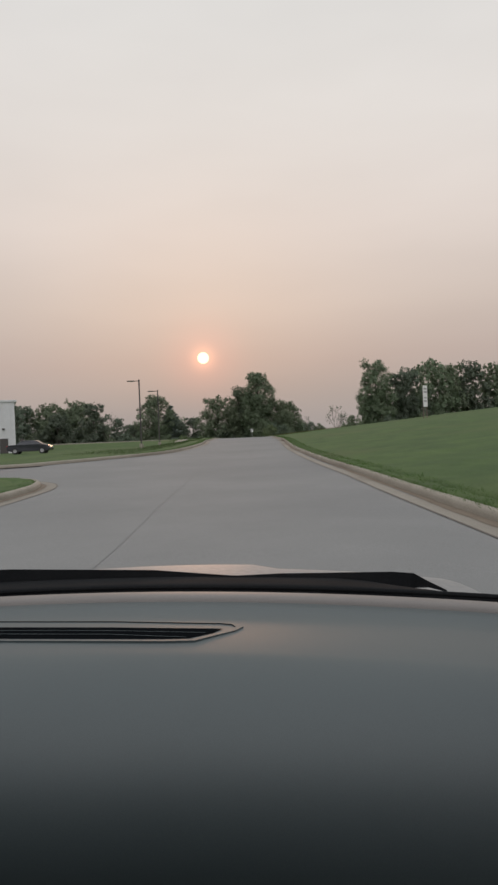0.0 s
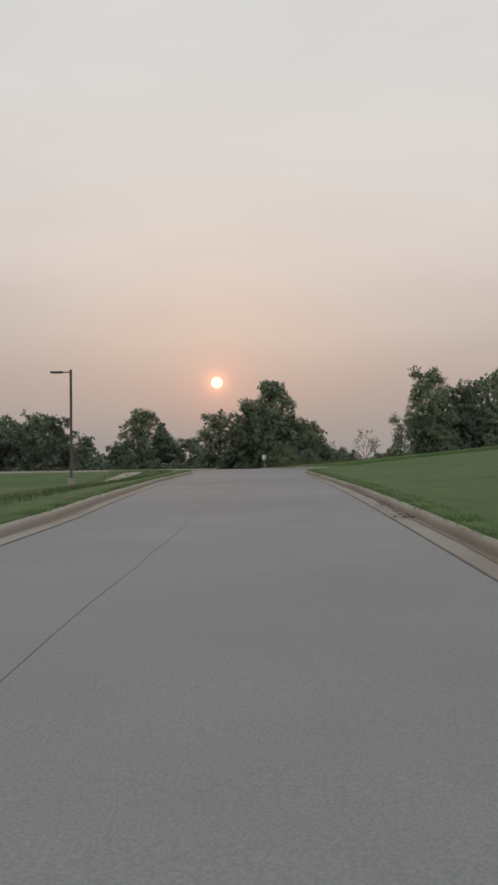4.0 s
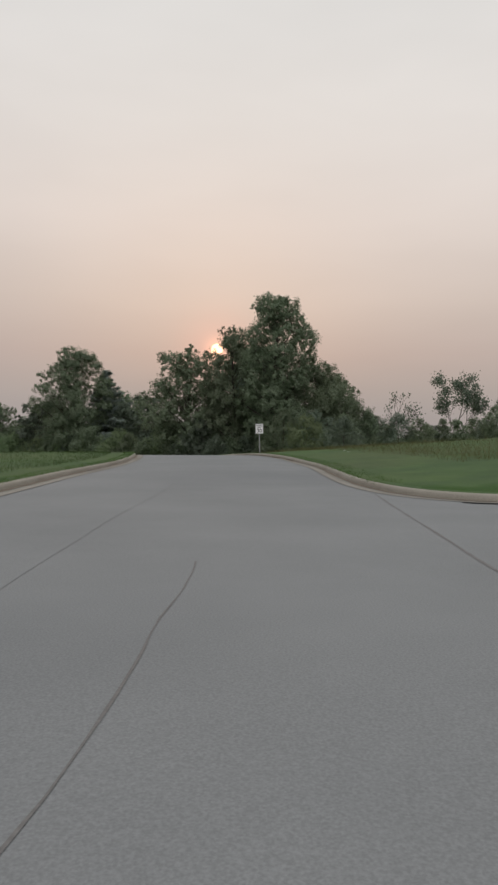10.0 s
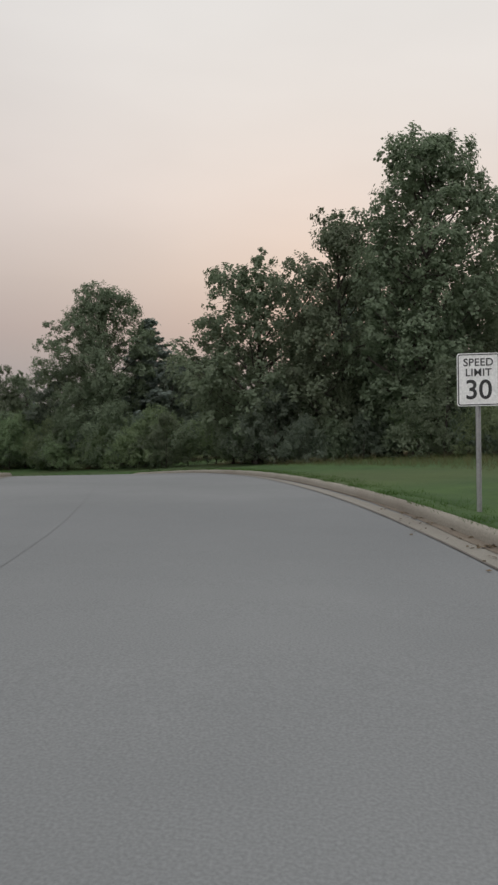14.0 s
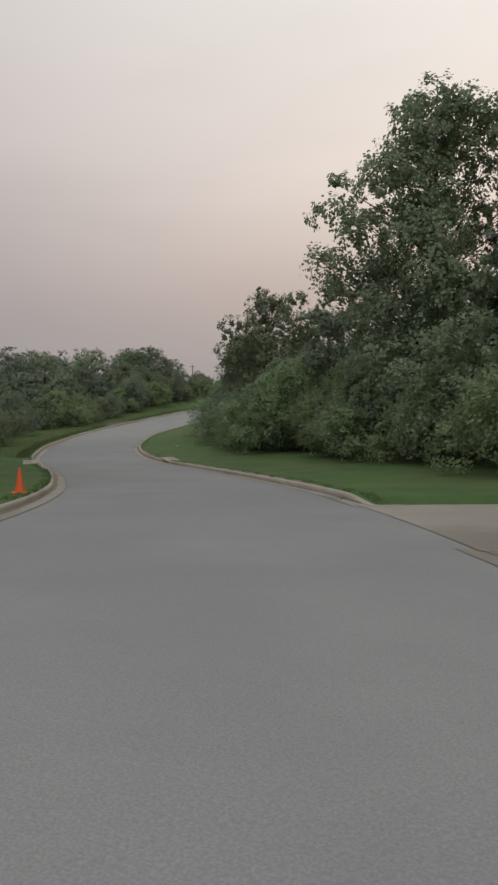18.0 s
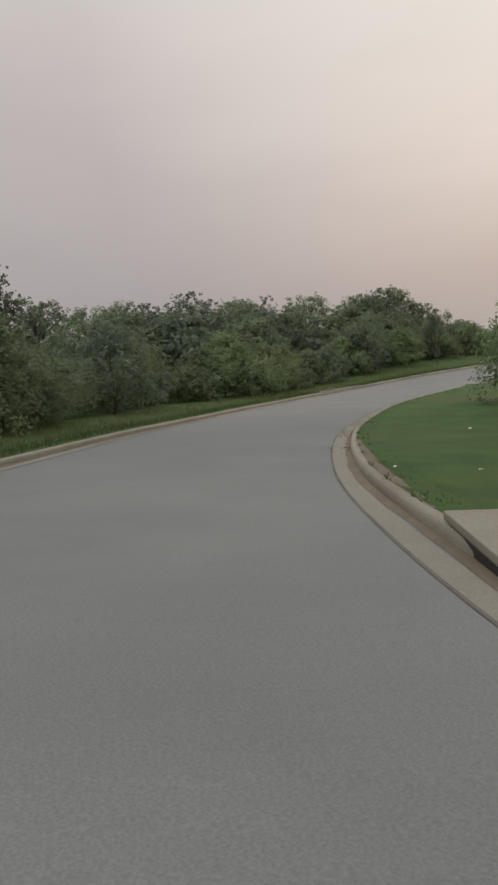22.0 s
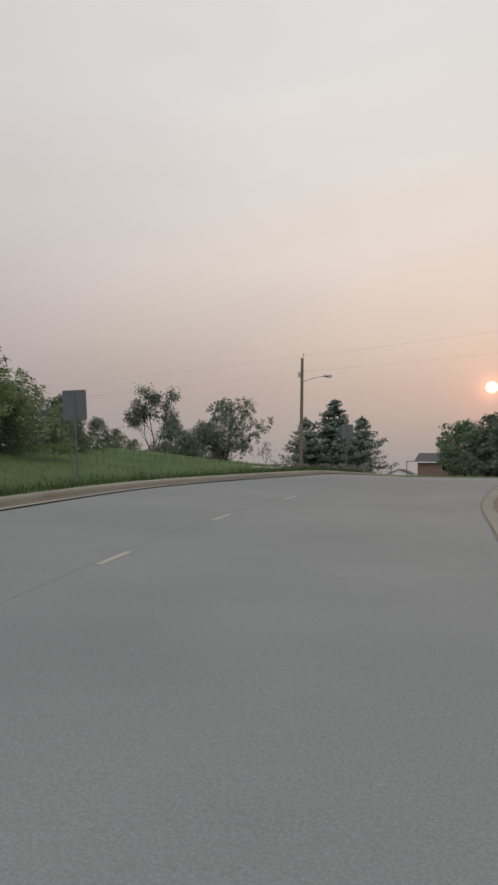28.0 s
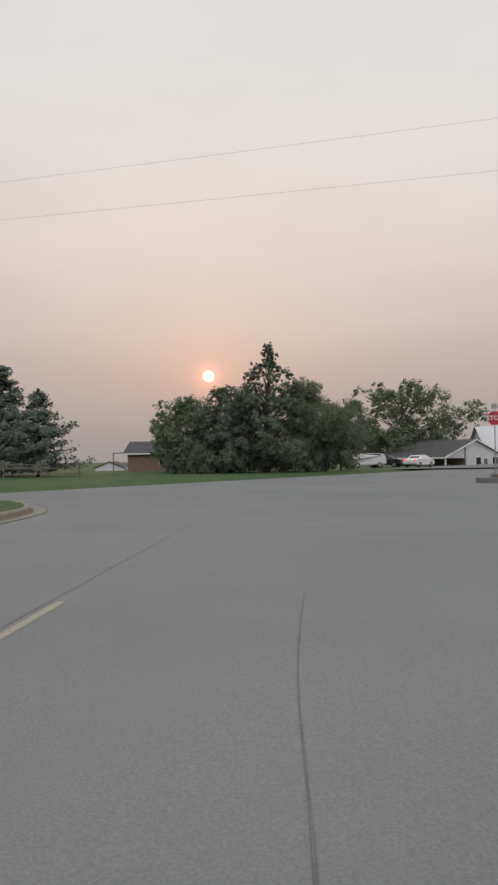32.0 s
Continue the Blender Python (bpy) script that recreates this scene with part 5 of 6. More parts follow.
def warehouse():
    ob = thing("warehouse", (-48.6, 104.3, 1.2), "large pale metal-clad warehouse with a plain flat front", "building", turn=20)
    z = 0.0
    for name, size, at in (("front_wall", (26, 0.3, 6.8), (0, -20, 3.2)), ("back_wall", (26, 0.3, 6.8), (0, 20, 3.2)), ("side_wall", (0.3, 39.7, 6.8), (12.85, 0, 3.2)), ("side_wall", (0.3, 39.7, 6.8), (-12.85, 0, 3.2))):
        w = part(name, box_bm(size, at, 0.0), M_SIDING, ob)
    for i in range(26):
        part("cladding_rib", box_bm((0.05, 0.06, 6.6), (-12.5 + i, -20.18, 3.2), 0.01), M_SIDING, ob)
    part("roof", box_bm((26.6, 40.6, 0.25), (0, 0, 6.72), 0.03), M_SIDING, ob)
    part("door", box_bm((1.0, 0.08, 2.1), (11.6, -20.19, 1.0), 0.01), M_BRONZE, ob, "dark metal door")
    part("wall_lamp", box_bm((0.3, 0.2, 0.25), (11.6, -20.25, 3.2), 0.03), M_BRONZE, ob)


warehouse()


# ---- cars ----
def car(x, y, z, turn, paint, label, tail_lit=False, tall=1.0):
    ob = thing("car", (x, y, z), label, "car", "parked cars", turn)
    L, W = 4.6, 1.82
    side = [(-2.3, 0.45), (-2.28, 0.85), (-2.0, 0.98 * tall), (-1.35, 1.02 * tall), (-0.7, 1.42 * tall), (0.55, 1.46 * tall), (1.35, 1.05 * tall), (2.1, 0.88 * tall), (2.3, 0.66), (2.28, 0.36), (1.8, 0.28), (-1.9, 0.28)]
    if tall > 1.05:
        side = [(-2.3, 0.5), (-2.3, 1.0), (-2.15, 1.55), (-1.9, 1.72), (0.4, 1.74), (1.15, 1.2), (2.1, 1.02), (2.3, 0.75), (2.28, 0.42), (1.8, 0.34), (-1.9, 0.34)]
    bm = prism_bm(side, W)
    for v in bm.verts:
        if v.co.z > 1.05 * tall:
            v.co.y *= 0.82
    bmesh.ops.bevel(bm, geom=[e for e in bm.edges], offset=0.045, segments=2, affect="EDGES")
    part("body", bm, paint, ob)
    hi = max(p[1] for p in side)
    x0, x1 = (-1.75, 0.75) if tall > 1.05 else (-0.95, 0.85)
    for sy in (-1, 1):
        bm = prism_bm([(x0, hi - 0.46), (x1 + 0.15, hi - 0.46), (x1 - 0.4, hi - 0.1), (x0 + 0.2, hi - 0.1)], 0.02, pose(0, sy * (W * 0.41 + 0.03), 0))
        part("side_window", bm, M_GLASS, ob)
        for wx in (-1.42, 1.42):
            bm = rod_bm((wx, sy * 0.70, 0.33), (wx, sy * 0.92, 0.33), 0.33, 0.33, 22)
            wheel = part("wheel", bm, M_RUBBER, ob)
            part("rim", rod_bm((wx, sy * 0.9, 0.33), (wx, sy * 0.93, 0.33), 0.21, 0.19, 16), M_STEEL, wheel)
        part("tail_light", box_bm((0.06, 0.3, 0.16), (-2.27, sy * 0.68, 0.86 * (1.1 if tall > 1.05 else 1)), 0.02), M_TAIL if tail_lit else M_RED, ob, "glowing red" if tail_lit else "")
        part("headlight", box_bm((0.06, 0.36, 0.14), (2.25, sy * 0.64, 0.7), 0.02), M_WHITE, ob)
    part("rear_window", box_bm((0.03, 1.2, 0.36), ((-2.16, 0, 1.36) if tall > 1.05 else (-1.06, 0, 1.22)), 0.01, (0, (12 if tall > 1.05 else 58), 0)), M_GLASS, ob)
    part("windscreen", box_bm((0.03, 1.25, 0.6), ((0.83, 0, 1.46) if tall > 1.05 else (0.98, 0, 1.27)), 0.01, (0, -58, 0)), M_GLASS, ob)
    return ob


M_TAIL = bpy.data.materials.new("lit_tail_light")
M_TAIL.use_nodes = True
_b = M_TAIL.node_tree.nodes["Principled BSDF"]
_b.inputs["Base Color"].default_value, _b.inputs["Emission Color"].default_value, _b.inputs["Emission Strength"].default_value = (0.5, 0.02, 0.02, 1), (1, 0.08, 0.06, 1), 1.6
M_SILVER = material("silver_car_paint", (0.42, 0.43, 0.44), (0.47, 0.48, 0.49), 0.3, 2.0, 60.0, 0.0, 0.5)
M_CARWHITE = material("white_car_paint", (0.66, 0.66, 0.65), (0.72, 0.72, 0.71), 0.28, 2.0, 60.0, 0.0)
M_DARKCAR = material("dark_car_paint", (0.03, 0.033, 0.038), (0.045, 0.048, 0.054), 0.25, 2.0, 60.0, 0.0, 0.3)
car(-70.4, 384.5, -1.93, -168, M_SILVER, "silver sport utility car parked facing the street", tall=1.15)
car(-67.7, 386.5, -1.93, 150, M_DARKCAR, "dark saloon car parked between two pale cars")
car(-64.3, 383.0, -1.93, 50, M_CARWHITE, "white saloon car with its brake lights on", True)
car(-23.9, 77.5, rest(-23.9, 77.5), 4, M_DARKCAR, "dark saloon car parked beside the warehouse")

# ---- splitter island with the stop sign ----
isl = thing("traffic_island", (-69.0, 333.8, -2.07), "worn grey kerbed traffic island with rubble on it", "traffic island", turn=20)
bm = prism_bm(rounded(8.0, 2.2, 1.05, 6), 0.5)
bmesh.ops.transform(bm, matrix=pose(0, 0, 0.0, 90, 0, 0), verts=bm.verts)
bmesh.ops.bevel(bm, geom=[e for e in bm.edges if e.calc_length() > 0.5], offset=0.05, segments=2, affect="EDGES")
part("kerbed_slab", bm, M_ASPHALT, isl)
rng = np.random.RandomState(3)
for i in range(9):
    bm = bmesh.new()
    bmesh.ops.create_icosphere(bm, subdivisions=1, radius=rng.uniform(0.08, 0.2), matrix=pose(-3.2 + rng.uniform(0, 1.6), rng.uniform(-0.6, 0.6), 0.28))
    for v in bm.verts:
        v.co += Vector(rng.normal(0, 0.03, 3))
    part("rubble", bm, M_SILT, isl)
stop_sign(-71.7, 333.3, 1.18, -1.82)

# ---- pavement, inlets, cuts and marks ----
gs, go = np.meshgrid(np.arange(58, 101, 1.5), np.array([-10.5, -9.8, -9.1]), indexing="ij")
walk_path = mesh_part("sidewalk", fast_mesh("sidewalk", so(gs, go, side_rise(gs, go) + 0.03).reshape(-1, 3), grid_quads(*gs.shape)[:, ::-1], M_CURB, True))
tagged(walk_path, "narrow pale concrete sidewalk through the grass", "sidewalk", kind="structure")


def inlet(s, o, turn_side):
    x, y, z, tx, ty = at_line(s)
    p = so(s, o)
    ob = thing("storm_drain", (p[0], p[1], p[2]), "concrete kerb inlet with a dark drain mouth", "storm drain", "kerb inlets", math.degrees(math.atan2(ty, tx)))
    k = -turn_side
    part("top_slab", box_bm((2.1, 0.85, 0.085), (0, k * 0.405, 0.155), 0.02), M_CURB, ob)
    # no hollow here: a solid block whose black paints the shade of the inlet
    part("mouth", box_bm((1.6, 0.06, 0.1), (0, k * 0.024, 0.058)), M_BLACK, ob, "black block, the shade of the opening in its colour")
    for end in (-0.86, 0.86):
        part("cheek", box_bm((0.12, 0.09, 0.13), (end, k * 0.035, 0.055), 0.012), M_CURB, ob)
    part("cover", rod_bm((0.2, k * 0.5, 0.19), (0.2, k * 0.5, 0.202), 0.22, 0.22, 20), M_BRONZE, ob, "round iron cover")


inlet(233.1, float(np.interp(233.1, *CURVES["RC"].T)), 1)
inlet(233.3, -6.08, -1)
inlet(281.0, float(np.interp(281.0, *CURVES["RC"].T)), 1)
# bare soil between the kerb and the grass, and scraps of paper
for first, last in ((209, 231.4), (234.6, 246)):
    soil = CURVES["RC"][(CURVES["RC"][:, 0] > first) & (CURVES["RC"][:, 0] < last)]
    soil = sweep(soil, [(0.155, 0.146), (0.22, 0.168), (0.32, 0.175), (0.44, 0.15)], 1)
    wide = np.convolve(np.random.RandomState(17).uniform(-0.3, 1.3, len(soil) + 6), np.ones(7) / 7, "valid")[:, None]
    taper = np.clip(np.minimum(np.arange(len(soil)), np.arange(len(soil))[::-1]) / 5.0, 0, 1)[:, None]
    wide *= taper
    soil[:, 1:3, 2] -= 0.03 * (1 - taper)
    soil[:, 2:, :2] = soil[:, 1:2, :2] + (soil[:, 2:, :2] - soil[:, 1:2, :2]) * wide[:, :, None]
    soil_ob = mesh_part("bare_soil", fast_mesh("bare_soil", soil.reshape(-1, 3), grid_quads(*soil.shape[:2])[:, ::-1], M_SILT, True))
    tagged(soil_ob, "strip of bare brown soil behind the kerb", "soil", kind="structure")
for s1, o1, up1, size in ((247.0, 4.46, 0.2, 0.09), (238.9, 1.75, 0.17, 0.06), (237.9, 2.83, 0.2, 0.06), (240.7, 1.34, 0.02, 0.06), (152.0, 7.2, 0.3, 0.1), (149.0, 6.6, 0.3, 0.09)):
    rng = np.random.RandomState(int(s1 * 10))
    q = so(s1, o1, up1)
    q[2] = max(q[2], rest(q[0], q[1]) + 0.02) if up1 > 0.1 else q[2]
    scrap = thing("paper_scrap", q, "small crumpled scrap of white paper", "litter", "scraps of paper", rng.uniform(0, 360))
    bm = bmesh.new()
    bmesh.ops.create_grid(bm, x_segments=4, y_segments=3, size=size / 2)
    for v in bm.verts:
        v.co += Vector((rng.normal(0, 0.1) * size, rng.normal(0, 0.1) * size, abs(rng.normal(0, 0.2)) * size + 0.01))
    part("sheet", bm, M_SIDING, scrap)
gs, away = np.meshgrid(np.arange(274.5, 281.6, 0.5), np.array([0.02, 0.3, 0.8, 1.4, 1.9]), indexing="ij")
go = np.interp(gs, *CURVES["LC"][CURVES["LC"][:, 0] > 120].T) - away * np.interp(gs, [274.5, 276, 280, 281.5], [0.4, 1.0, 0.9, 0.3])
cut = mesh_part("sand_patch", fast_mesh("sand_patch", so(gs, go, np.array([0.152, 0.165, 0.168, 0.166, 0.12])[None, :]).reshape(-1, 3), grid_quads(*gs.shape), M_GUTTER, True))
tagged(cut, "bare sandy patch on the verge behind the kerb", "sand", kind="structure")
road_ob = bpy.data.objects["road"]
ss, oo, up = np.arange(323.5, 330.6, 0.7), np.array([-6.9, -7.6, -8.2, -9.2, -10.6]), np.array([0.015, 0.09, 0.165, 0.19, 0.2])
gs, go = np.meshgrid(ss, oo, indexing="ij")
apron = mesh_part("driveway_apron", fast_mesh("driveway_apron", so(gs, go, up[None, :] * np.clip(np.minimum(gs - 323.5, 330.5 - gs) / 0.9, -0.05, 1)).reshape(-1, 3), grid_quads(*gs.shape), M_GUTTER, True))
tagged(apron, "worn sandy concrete apron across the kerb", "driveway", kind="structure")


def crack(s, o, length, heading, seed, width=0.025, wander=0.12):
    r = np.random.RandomState(seed)
    n = int(length / 0.25) + 2
    a = np.cumsum(r.normal(0, wander, n)) + radians(heading)
    ss = s + np.cumsum(np.cos(a)) * 0.25
    oo = o + np.cumsum(np.sin(a)) * 0.25
    w = width * r.uniform(0.4, 1.2, n)
    g = np.stack([so(ss - np.sin(a) * w, oo + np.cos(a) * w, 0.004), so(ss + np.sin(a) * w, oo - np.cos(a) * w, 0.004)], 1)
    mesh_part("crack", fast_mesh("crack", g.reshape(-1, 3), grid_quads(n, 2), M_JOINT), road_ob)


crack(99.6, 2.56, 24.5, 0.15, 1, 0.02, 0.008)
crack(31, 0.1, 11.5, 0, 5, 0.008, 0.006)
crack(110.2, -0.82, 5.0, 3, 3, 0.009, 0.03)
crack(326.5, 0.1, 5.5, 1, 9, 0.006, 0.008)
for s, ln in ((301.5, 0.9), (306, 1.0), (311, 0.9), (327, 5.0)):
    p = so(np.repeat(np.linspace(s, s + ln, 8)[:, None], 2, 1), centre_joint(np.linspace(s, s + ln, 8))[:, None] + np.array([[0.05, 0.13]]), 0.005)
    mesh_part("lane_mark", fast_mesh("lane_mark", p.reshape(-1, 3), grid_quads(8, 2)[:, ::-1], M_YELLOW), road_ob)


# ---- grass and weeds ----
def tufts(name, spans, per_metre, lo, hi, blade, mat, label, seed):
    """Blades of grass behind the kerbs: spans of (curve, side, first s, last s, inner, outer)."""
    rng = np.random.RandomState(seed)
    vs = []
    for key, side, s0, s1, near, far in spans:
        c = CURVES[key]
        c = c[(c[:, 0] > s0) & (c[:, 0] < s1)]
        n = int(len(c) * 0.6 * per_metre)
        i = rng.randint(len(c) - 1, size=n)
        base = so(c[:, 0], c[:, 1])
        t = np.gradient(base[:, :2], axis=0)
        t /= np.linalg.norm(t, axis=1)[:, None]
        nn = np.stack([t[:, 1], -t[:, 0]], 1) * side
        away = near + (far - near) * rng.uniform(0, 1, n) ** 1.6
        xy = base[i, :2] + nn[i] * away[:, None] + t[i] * rng.uniform(-0.4, 0.4, n)[:, None]
        h, s2, o2 = ground_height(xy[:, 0], xy[:, 1])
        ok = ~inside(s2, o2, PAVED)
        xy, h = xy[ok], h[ok]
        n = len(xy)
        a = rng.uniform(0, 6.283, n)
        d = np.stack([np.cos(a), np.sin(a), np.zeros(n)], 1)
        ht = rng.uniform(lo, hi, n)[:, None]
        p = np.column_stack([xy, h - 0.03])
        tip = p + np.concatenate([rng.normal(0, 0.5, (n, 2)) * ht, ht], 1)
        w = blade * rng.uniform(0.6, 1.4, n)[:, None]
        vs.append(np.stack([p - d * w, p + d * w, tip + d * w * 0.25, tip - d * w * 0.25], 1).reshape(-1, 3))
    v = np.vstack(vs)
    ob = new(name, fast_mesh(name, v, np.arange(len(v)).reshape(-1, 4), mat))
    tagged(ob, label, "grass", kind="stuff")


tufts("grass", [("RA", 1, 0, 103, 0.13, 0.5), ("RB", 1, 128, 190, 0.13, 0.5), ("RC", 1, 204, 342, 0.13, 0.5), ("LA", -1, 10, 27, 0.13, 0.5), ("LB", -1, 37, 106, 0.13, 0.5), ("LC", -1, 118, 217, 0.13, 0.5), ("LC", -1, 217, 345, 0.13, 0.5)],
      150, 0.02, 0.075, 0.009, M_BLADE, "short green verge grass along the kerbs", 5)
tufts("weeds", [("LC", -1, 238, 300, 0.8, 4.5), ("RB", 1, 133, 188, 4.5, 17), ("RB", 1, 133, 188, 5.5, 14)], 150, 0.1, 0.36, 0.006, M_STRAW, "tall dry weeds between verge and shrubs", 6)
tufts("meadow_grass", [("LC", -1, 285, 348, 0.3, 9), ("LC", -1, 120, 172, 1.5, 8), ("LB", -1, 40, 104, 1.5, 6)], 190, 0.05, 0.2, 0.007, M_RANK, "longer uneven green grass on the banks", 8)
tufts("soft_grass", [("RA", 1, 0, 100, 0.05, 0.8), ("RB", 1, 126, 197, 0.05, 1.0), ("LB", -1, 42, 103, 0.06, 0.6), ("LC", -1, 116, 200, 0.06, 0.7)], 260, 0.025, 0.10, 0.0045, M_BLADE, "soft lush grass creeping over the kerb", 13)
tufts("rank_grass", [("LC", -1, 238, 300, 0.3, 1.2), ("LC", -1, 329, 352, 0.02, 1.5), ("LC", -1, 300, 329, 0.1, 0.8)], 170, 0.07, 0.26, 0.006, M_RANK, "rank grass leaning over the kerb", 12)


def litter(spans, seed):
    """Dead leaves and grit that lie in the gutters."""
    rng = np.random.RandomState(seed)
    pos = []
    for key, side, s0, s1, n in spans:
        c = CURVES[key]
        c = c[(c[:, 0] > s0) & (c[:, 0] < s1)]
        g = sweep(c, [(-0.02, 0.02), (-0.42, 0.014)], side)
        heaps = rng.randint(len(c), size=max(3, n // 60))
        i = np.clip(heaps[rng.randint(len(heaps), size=n)] + rng.normal(0, 1.6, n).astype(int), 0, len(c) - 1)
        k = (rng.uniform(0, 1, n) ** 2.2)[:, None]
        p = g[i, 0] * (1 - k) + g[i, 1] * k
        p[:, :2] += rng.normal(0, 0.12, (n, 2)) * (0.3 + k)
        pos.append(p)
    v, q = leaf_quads(rng, np.vstack(pos), 0.045, 0.0, np.tile(np.array([[0.0, 0.0, 1.6]]), (sum(len(p) for p in pos), 1)))
    tagged(new("leaf_litter", fast_mesh("leaf_litter", v, q, M_LITTER)), "dead brown leaves and grit drifted along the gutter", "leaf litter", kind="stuff")


M_LITTER = leaf_material("dead_leaves", (0.07, 0.055, 0.035), (0.15, 0.115, 0.07), 0.1)
litter([("RB", 1, 136, 168, 500), ("RC", 1, 206, 232, 300), ("RC", 1, 236, 262, 250), ("RA", 1, 60, 99, 250), ("LC", -1, 270, 284, 220)], 31)


# ---- the car behind whose windscreen the view begins ----
M_DASH = material("soft_grey_dashboard", (0.040, 0.059, 0.062), (0.047, 0.067, 0.070), 0.55, 3.0, 900.0, 0.05, gloss=1.0)
# paler than the dashboard: the sky's reflection on the ledge is in this colour
M_LEDGE_SHEEN = material("ledge_sky_sheen", (0.17, 0.158, 0.147), (0.19, 0.177, 0.165), 0.6, 3.0, 900.0, 0.05)
M_BONNET = material("dusty_silver_paint", (0.20, 0.21, 0.21), (0.24, 0.25, 0.25), 0.6, 2.0, 60.0, 0.0, 0.2)
M_SEAL = material("matte_black_rubber", (0.012, 0.013, 0.014), (0.018, 0.019, 0.02), 0.95, 6.0, 200.0, 0.0, gloss=0.05)
M_TRIM = material("black_plastic_trim", (0.012, 0.012, 0.013), (0.02, 0.02, 0.021), 0.5, 6.0, 200.0, 0.05)
M_CLOTH = material("dark_seat_cloth", (0.04, 0.04, 0.043), (0.06, 0.06, 0.063), 0.95, 8.0, 300.0, 0.3)


# matte black that paints the shade inside the defroster outlet on a flat face
M_SLOT_SHADE = bpy.data.materials.new("slot_shade_black")
M_SLOT_SHADE.use_nodes = True
M_SLOT_SHADE.node_tree.nodes.clear()
slot_out, slot_matte = M_SLOT_SHADE.node_tree.nodes.new("ShaderNodeOutputMaterial"), M_SLOT_SHADE.node_tree.nodes.new("ShaderNodeBsdfDiffuse")
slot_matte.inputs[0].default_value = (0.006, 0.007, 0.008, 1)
M_SLOT_SHADE.node_tree.links.new(slot_matte.outputs[0], slot_out.inputs[0])


def own_car():
    """Its middle lies 0.3 m left of the eye; y ahead, heights over the road."""
    ob = thing("car", (-0.30, 0.0, 0.47), "silver saloon car with a grey dashboard and open windscreen", "car")
    w = 0.92
    # dashboard: a broad bowed shelf from door to door, rolling over towards the seats
    bow = lambda x: 1.47 - 0.29 * (x + 0.15) ** 2
    prof = [(0.004, 0.94), (0.0, 0.962), (-0.02, 0.9555), (-0.06, 0.949), (-0.10, 0.9495), (-0.14, 0.9515), (-0.22, 0.951), (-0.30, 0.949)]
    tilt = 2.0
    while tilt < 88:
        y, z = prof[-1]
        step = 0.022
        tilt = min(tilt + 4.8, 88.0)
        prof.append((y - step * math.cos(math.radians(tilt)), z - step * math.sin(math.radians(tilt))))
    prof.append((prof[-1][0], 0.45))
    xs = np.linspace(-0.86, 0.86, 33)
    v = [(x, bow(x) + y * (1 - 0.12 * abs(x)), z) for x in xs for y, z in prof]
    dash = mesh_part("dashboard", fast_mesh("dashboard", v, grid_quads(len(xs), len(prof)), M_DASH, True), ob, "grey grained soft plastic")
    # front ledge, its reflected sky painted as a pale colour
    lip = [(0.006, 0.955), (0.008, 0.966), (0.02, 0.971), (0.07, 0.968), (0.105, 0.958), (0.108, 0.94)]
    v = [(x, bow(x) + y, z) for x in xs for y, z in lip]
    mesh_part("windscreen_ledge", fast_mesh("windscreen_ledge", v, grid_quads(len(xs), len(lip)), M_LEDGE_SHEEN, True), dash, "plastic ledge under the glass, sky reflection painted into its pale colour")
    # defroster outlet: raised rim, flat face coloured black for the slot's shade, long slats
    outer = [(-0.74, 1.392), (-0.2, 1.382), (0.03, 1.347), (0.236, 1.302), (0.262, 1.289), (0.272, 1.266), (0.258, 1.243), (0.192, 1.190), (0.14, 1.193), (-0.15, 1.236), (-0.74, 1.25)]
    inner = [(-0.73, 1.382), (-0.2, 1.373), (0.028, 1.338), (0.229, 1.294), (0.251, 1.284), (0.258, 1.266), (0.247, 1.25), (0.188, 1.2), (0.141, 1.202), (-0.15, 1.245), (-0.73, 1.259)]
    bm = bmesh.new()
    rings = [[bm.verts.new((x, y, z)) for x, y in ring] for ring, z in ((outer, 0.949), (outer, 0.9535), (inner, 0.9535), (inner, 0.9525))]
    for lo, hi in zip(rings, rings[1:]):
        for i in range(len(lo)):
            j = (i + 1) % len(lo)
            bm.faces.new((lo[i], lo[j], hi[j], hi[i]))
    bm.faces.new(rings[-1])
    bmesh.ops.recalc_face_normals(bm, faces=bm.faces)
    part("defroster_grille", bm, M_DASH, dash, "grey rim with a rounded tip")
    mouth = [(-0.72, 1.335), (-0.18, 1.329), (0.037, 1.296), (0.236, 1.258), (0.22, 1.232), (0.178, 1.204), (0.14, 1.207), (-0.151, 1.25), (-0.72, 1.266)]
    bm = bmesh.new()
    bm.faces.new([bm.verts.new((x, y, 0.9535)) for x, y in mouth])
    part("slot", bm, M_SLOT_SHADE, dash, "flat face, black with the painted shade of the slot")
    line = [(-0.72, 1.382), (-0.2, 1.373), (0.028, 1.338), (0.229, 1.294), (0.251, 1.284), (0.258, 1.266)]
    for pts, r, name in ((line, 0.0008, "groove"),) + tuple(([(-0.72, 1.335 - d), (-0.18, 1.329 - d), (0.037, 1.296 - d), (0.236 - 1.3 * d, 1.258 - d)], 0.0005, "slat") for d in (0.022, 0.046)):
        bm = bmesh.new()
        for p, q in zip(pts, pts[1:]):
            rod_bm((*p, 0.9535), (*q, 0.9535), r, r, 6, bm)
        part(name, bm, M_SEAL if name == "groove" else M_DASH, dash)
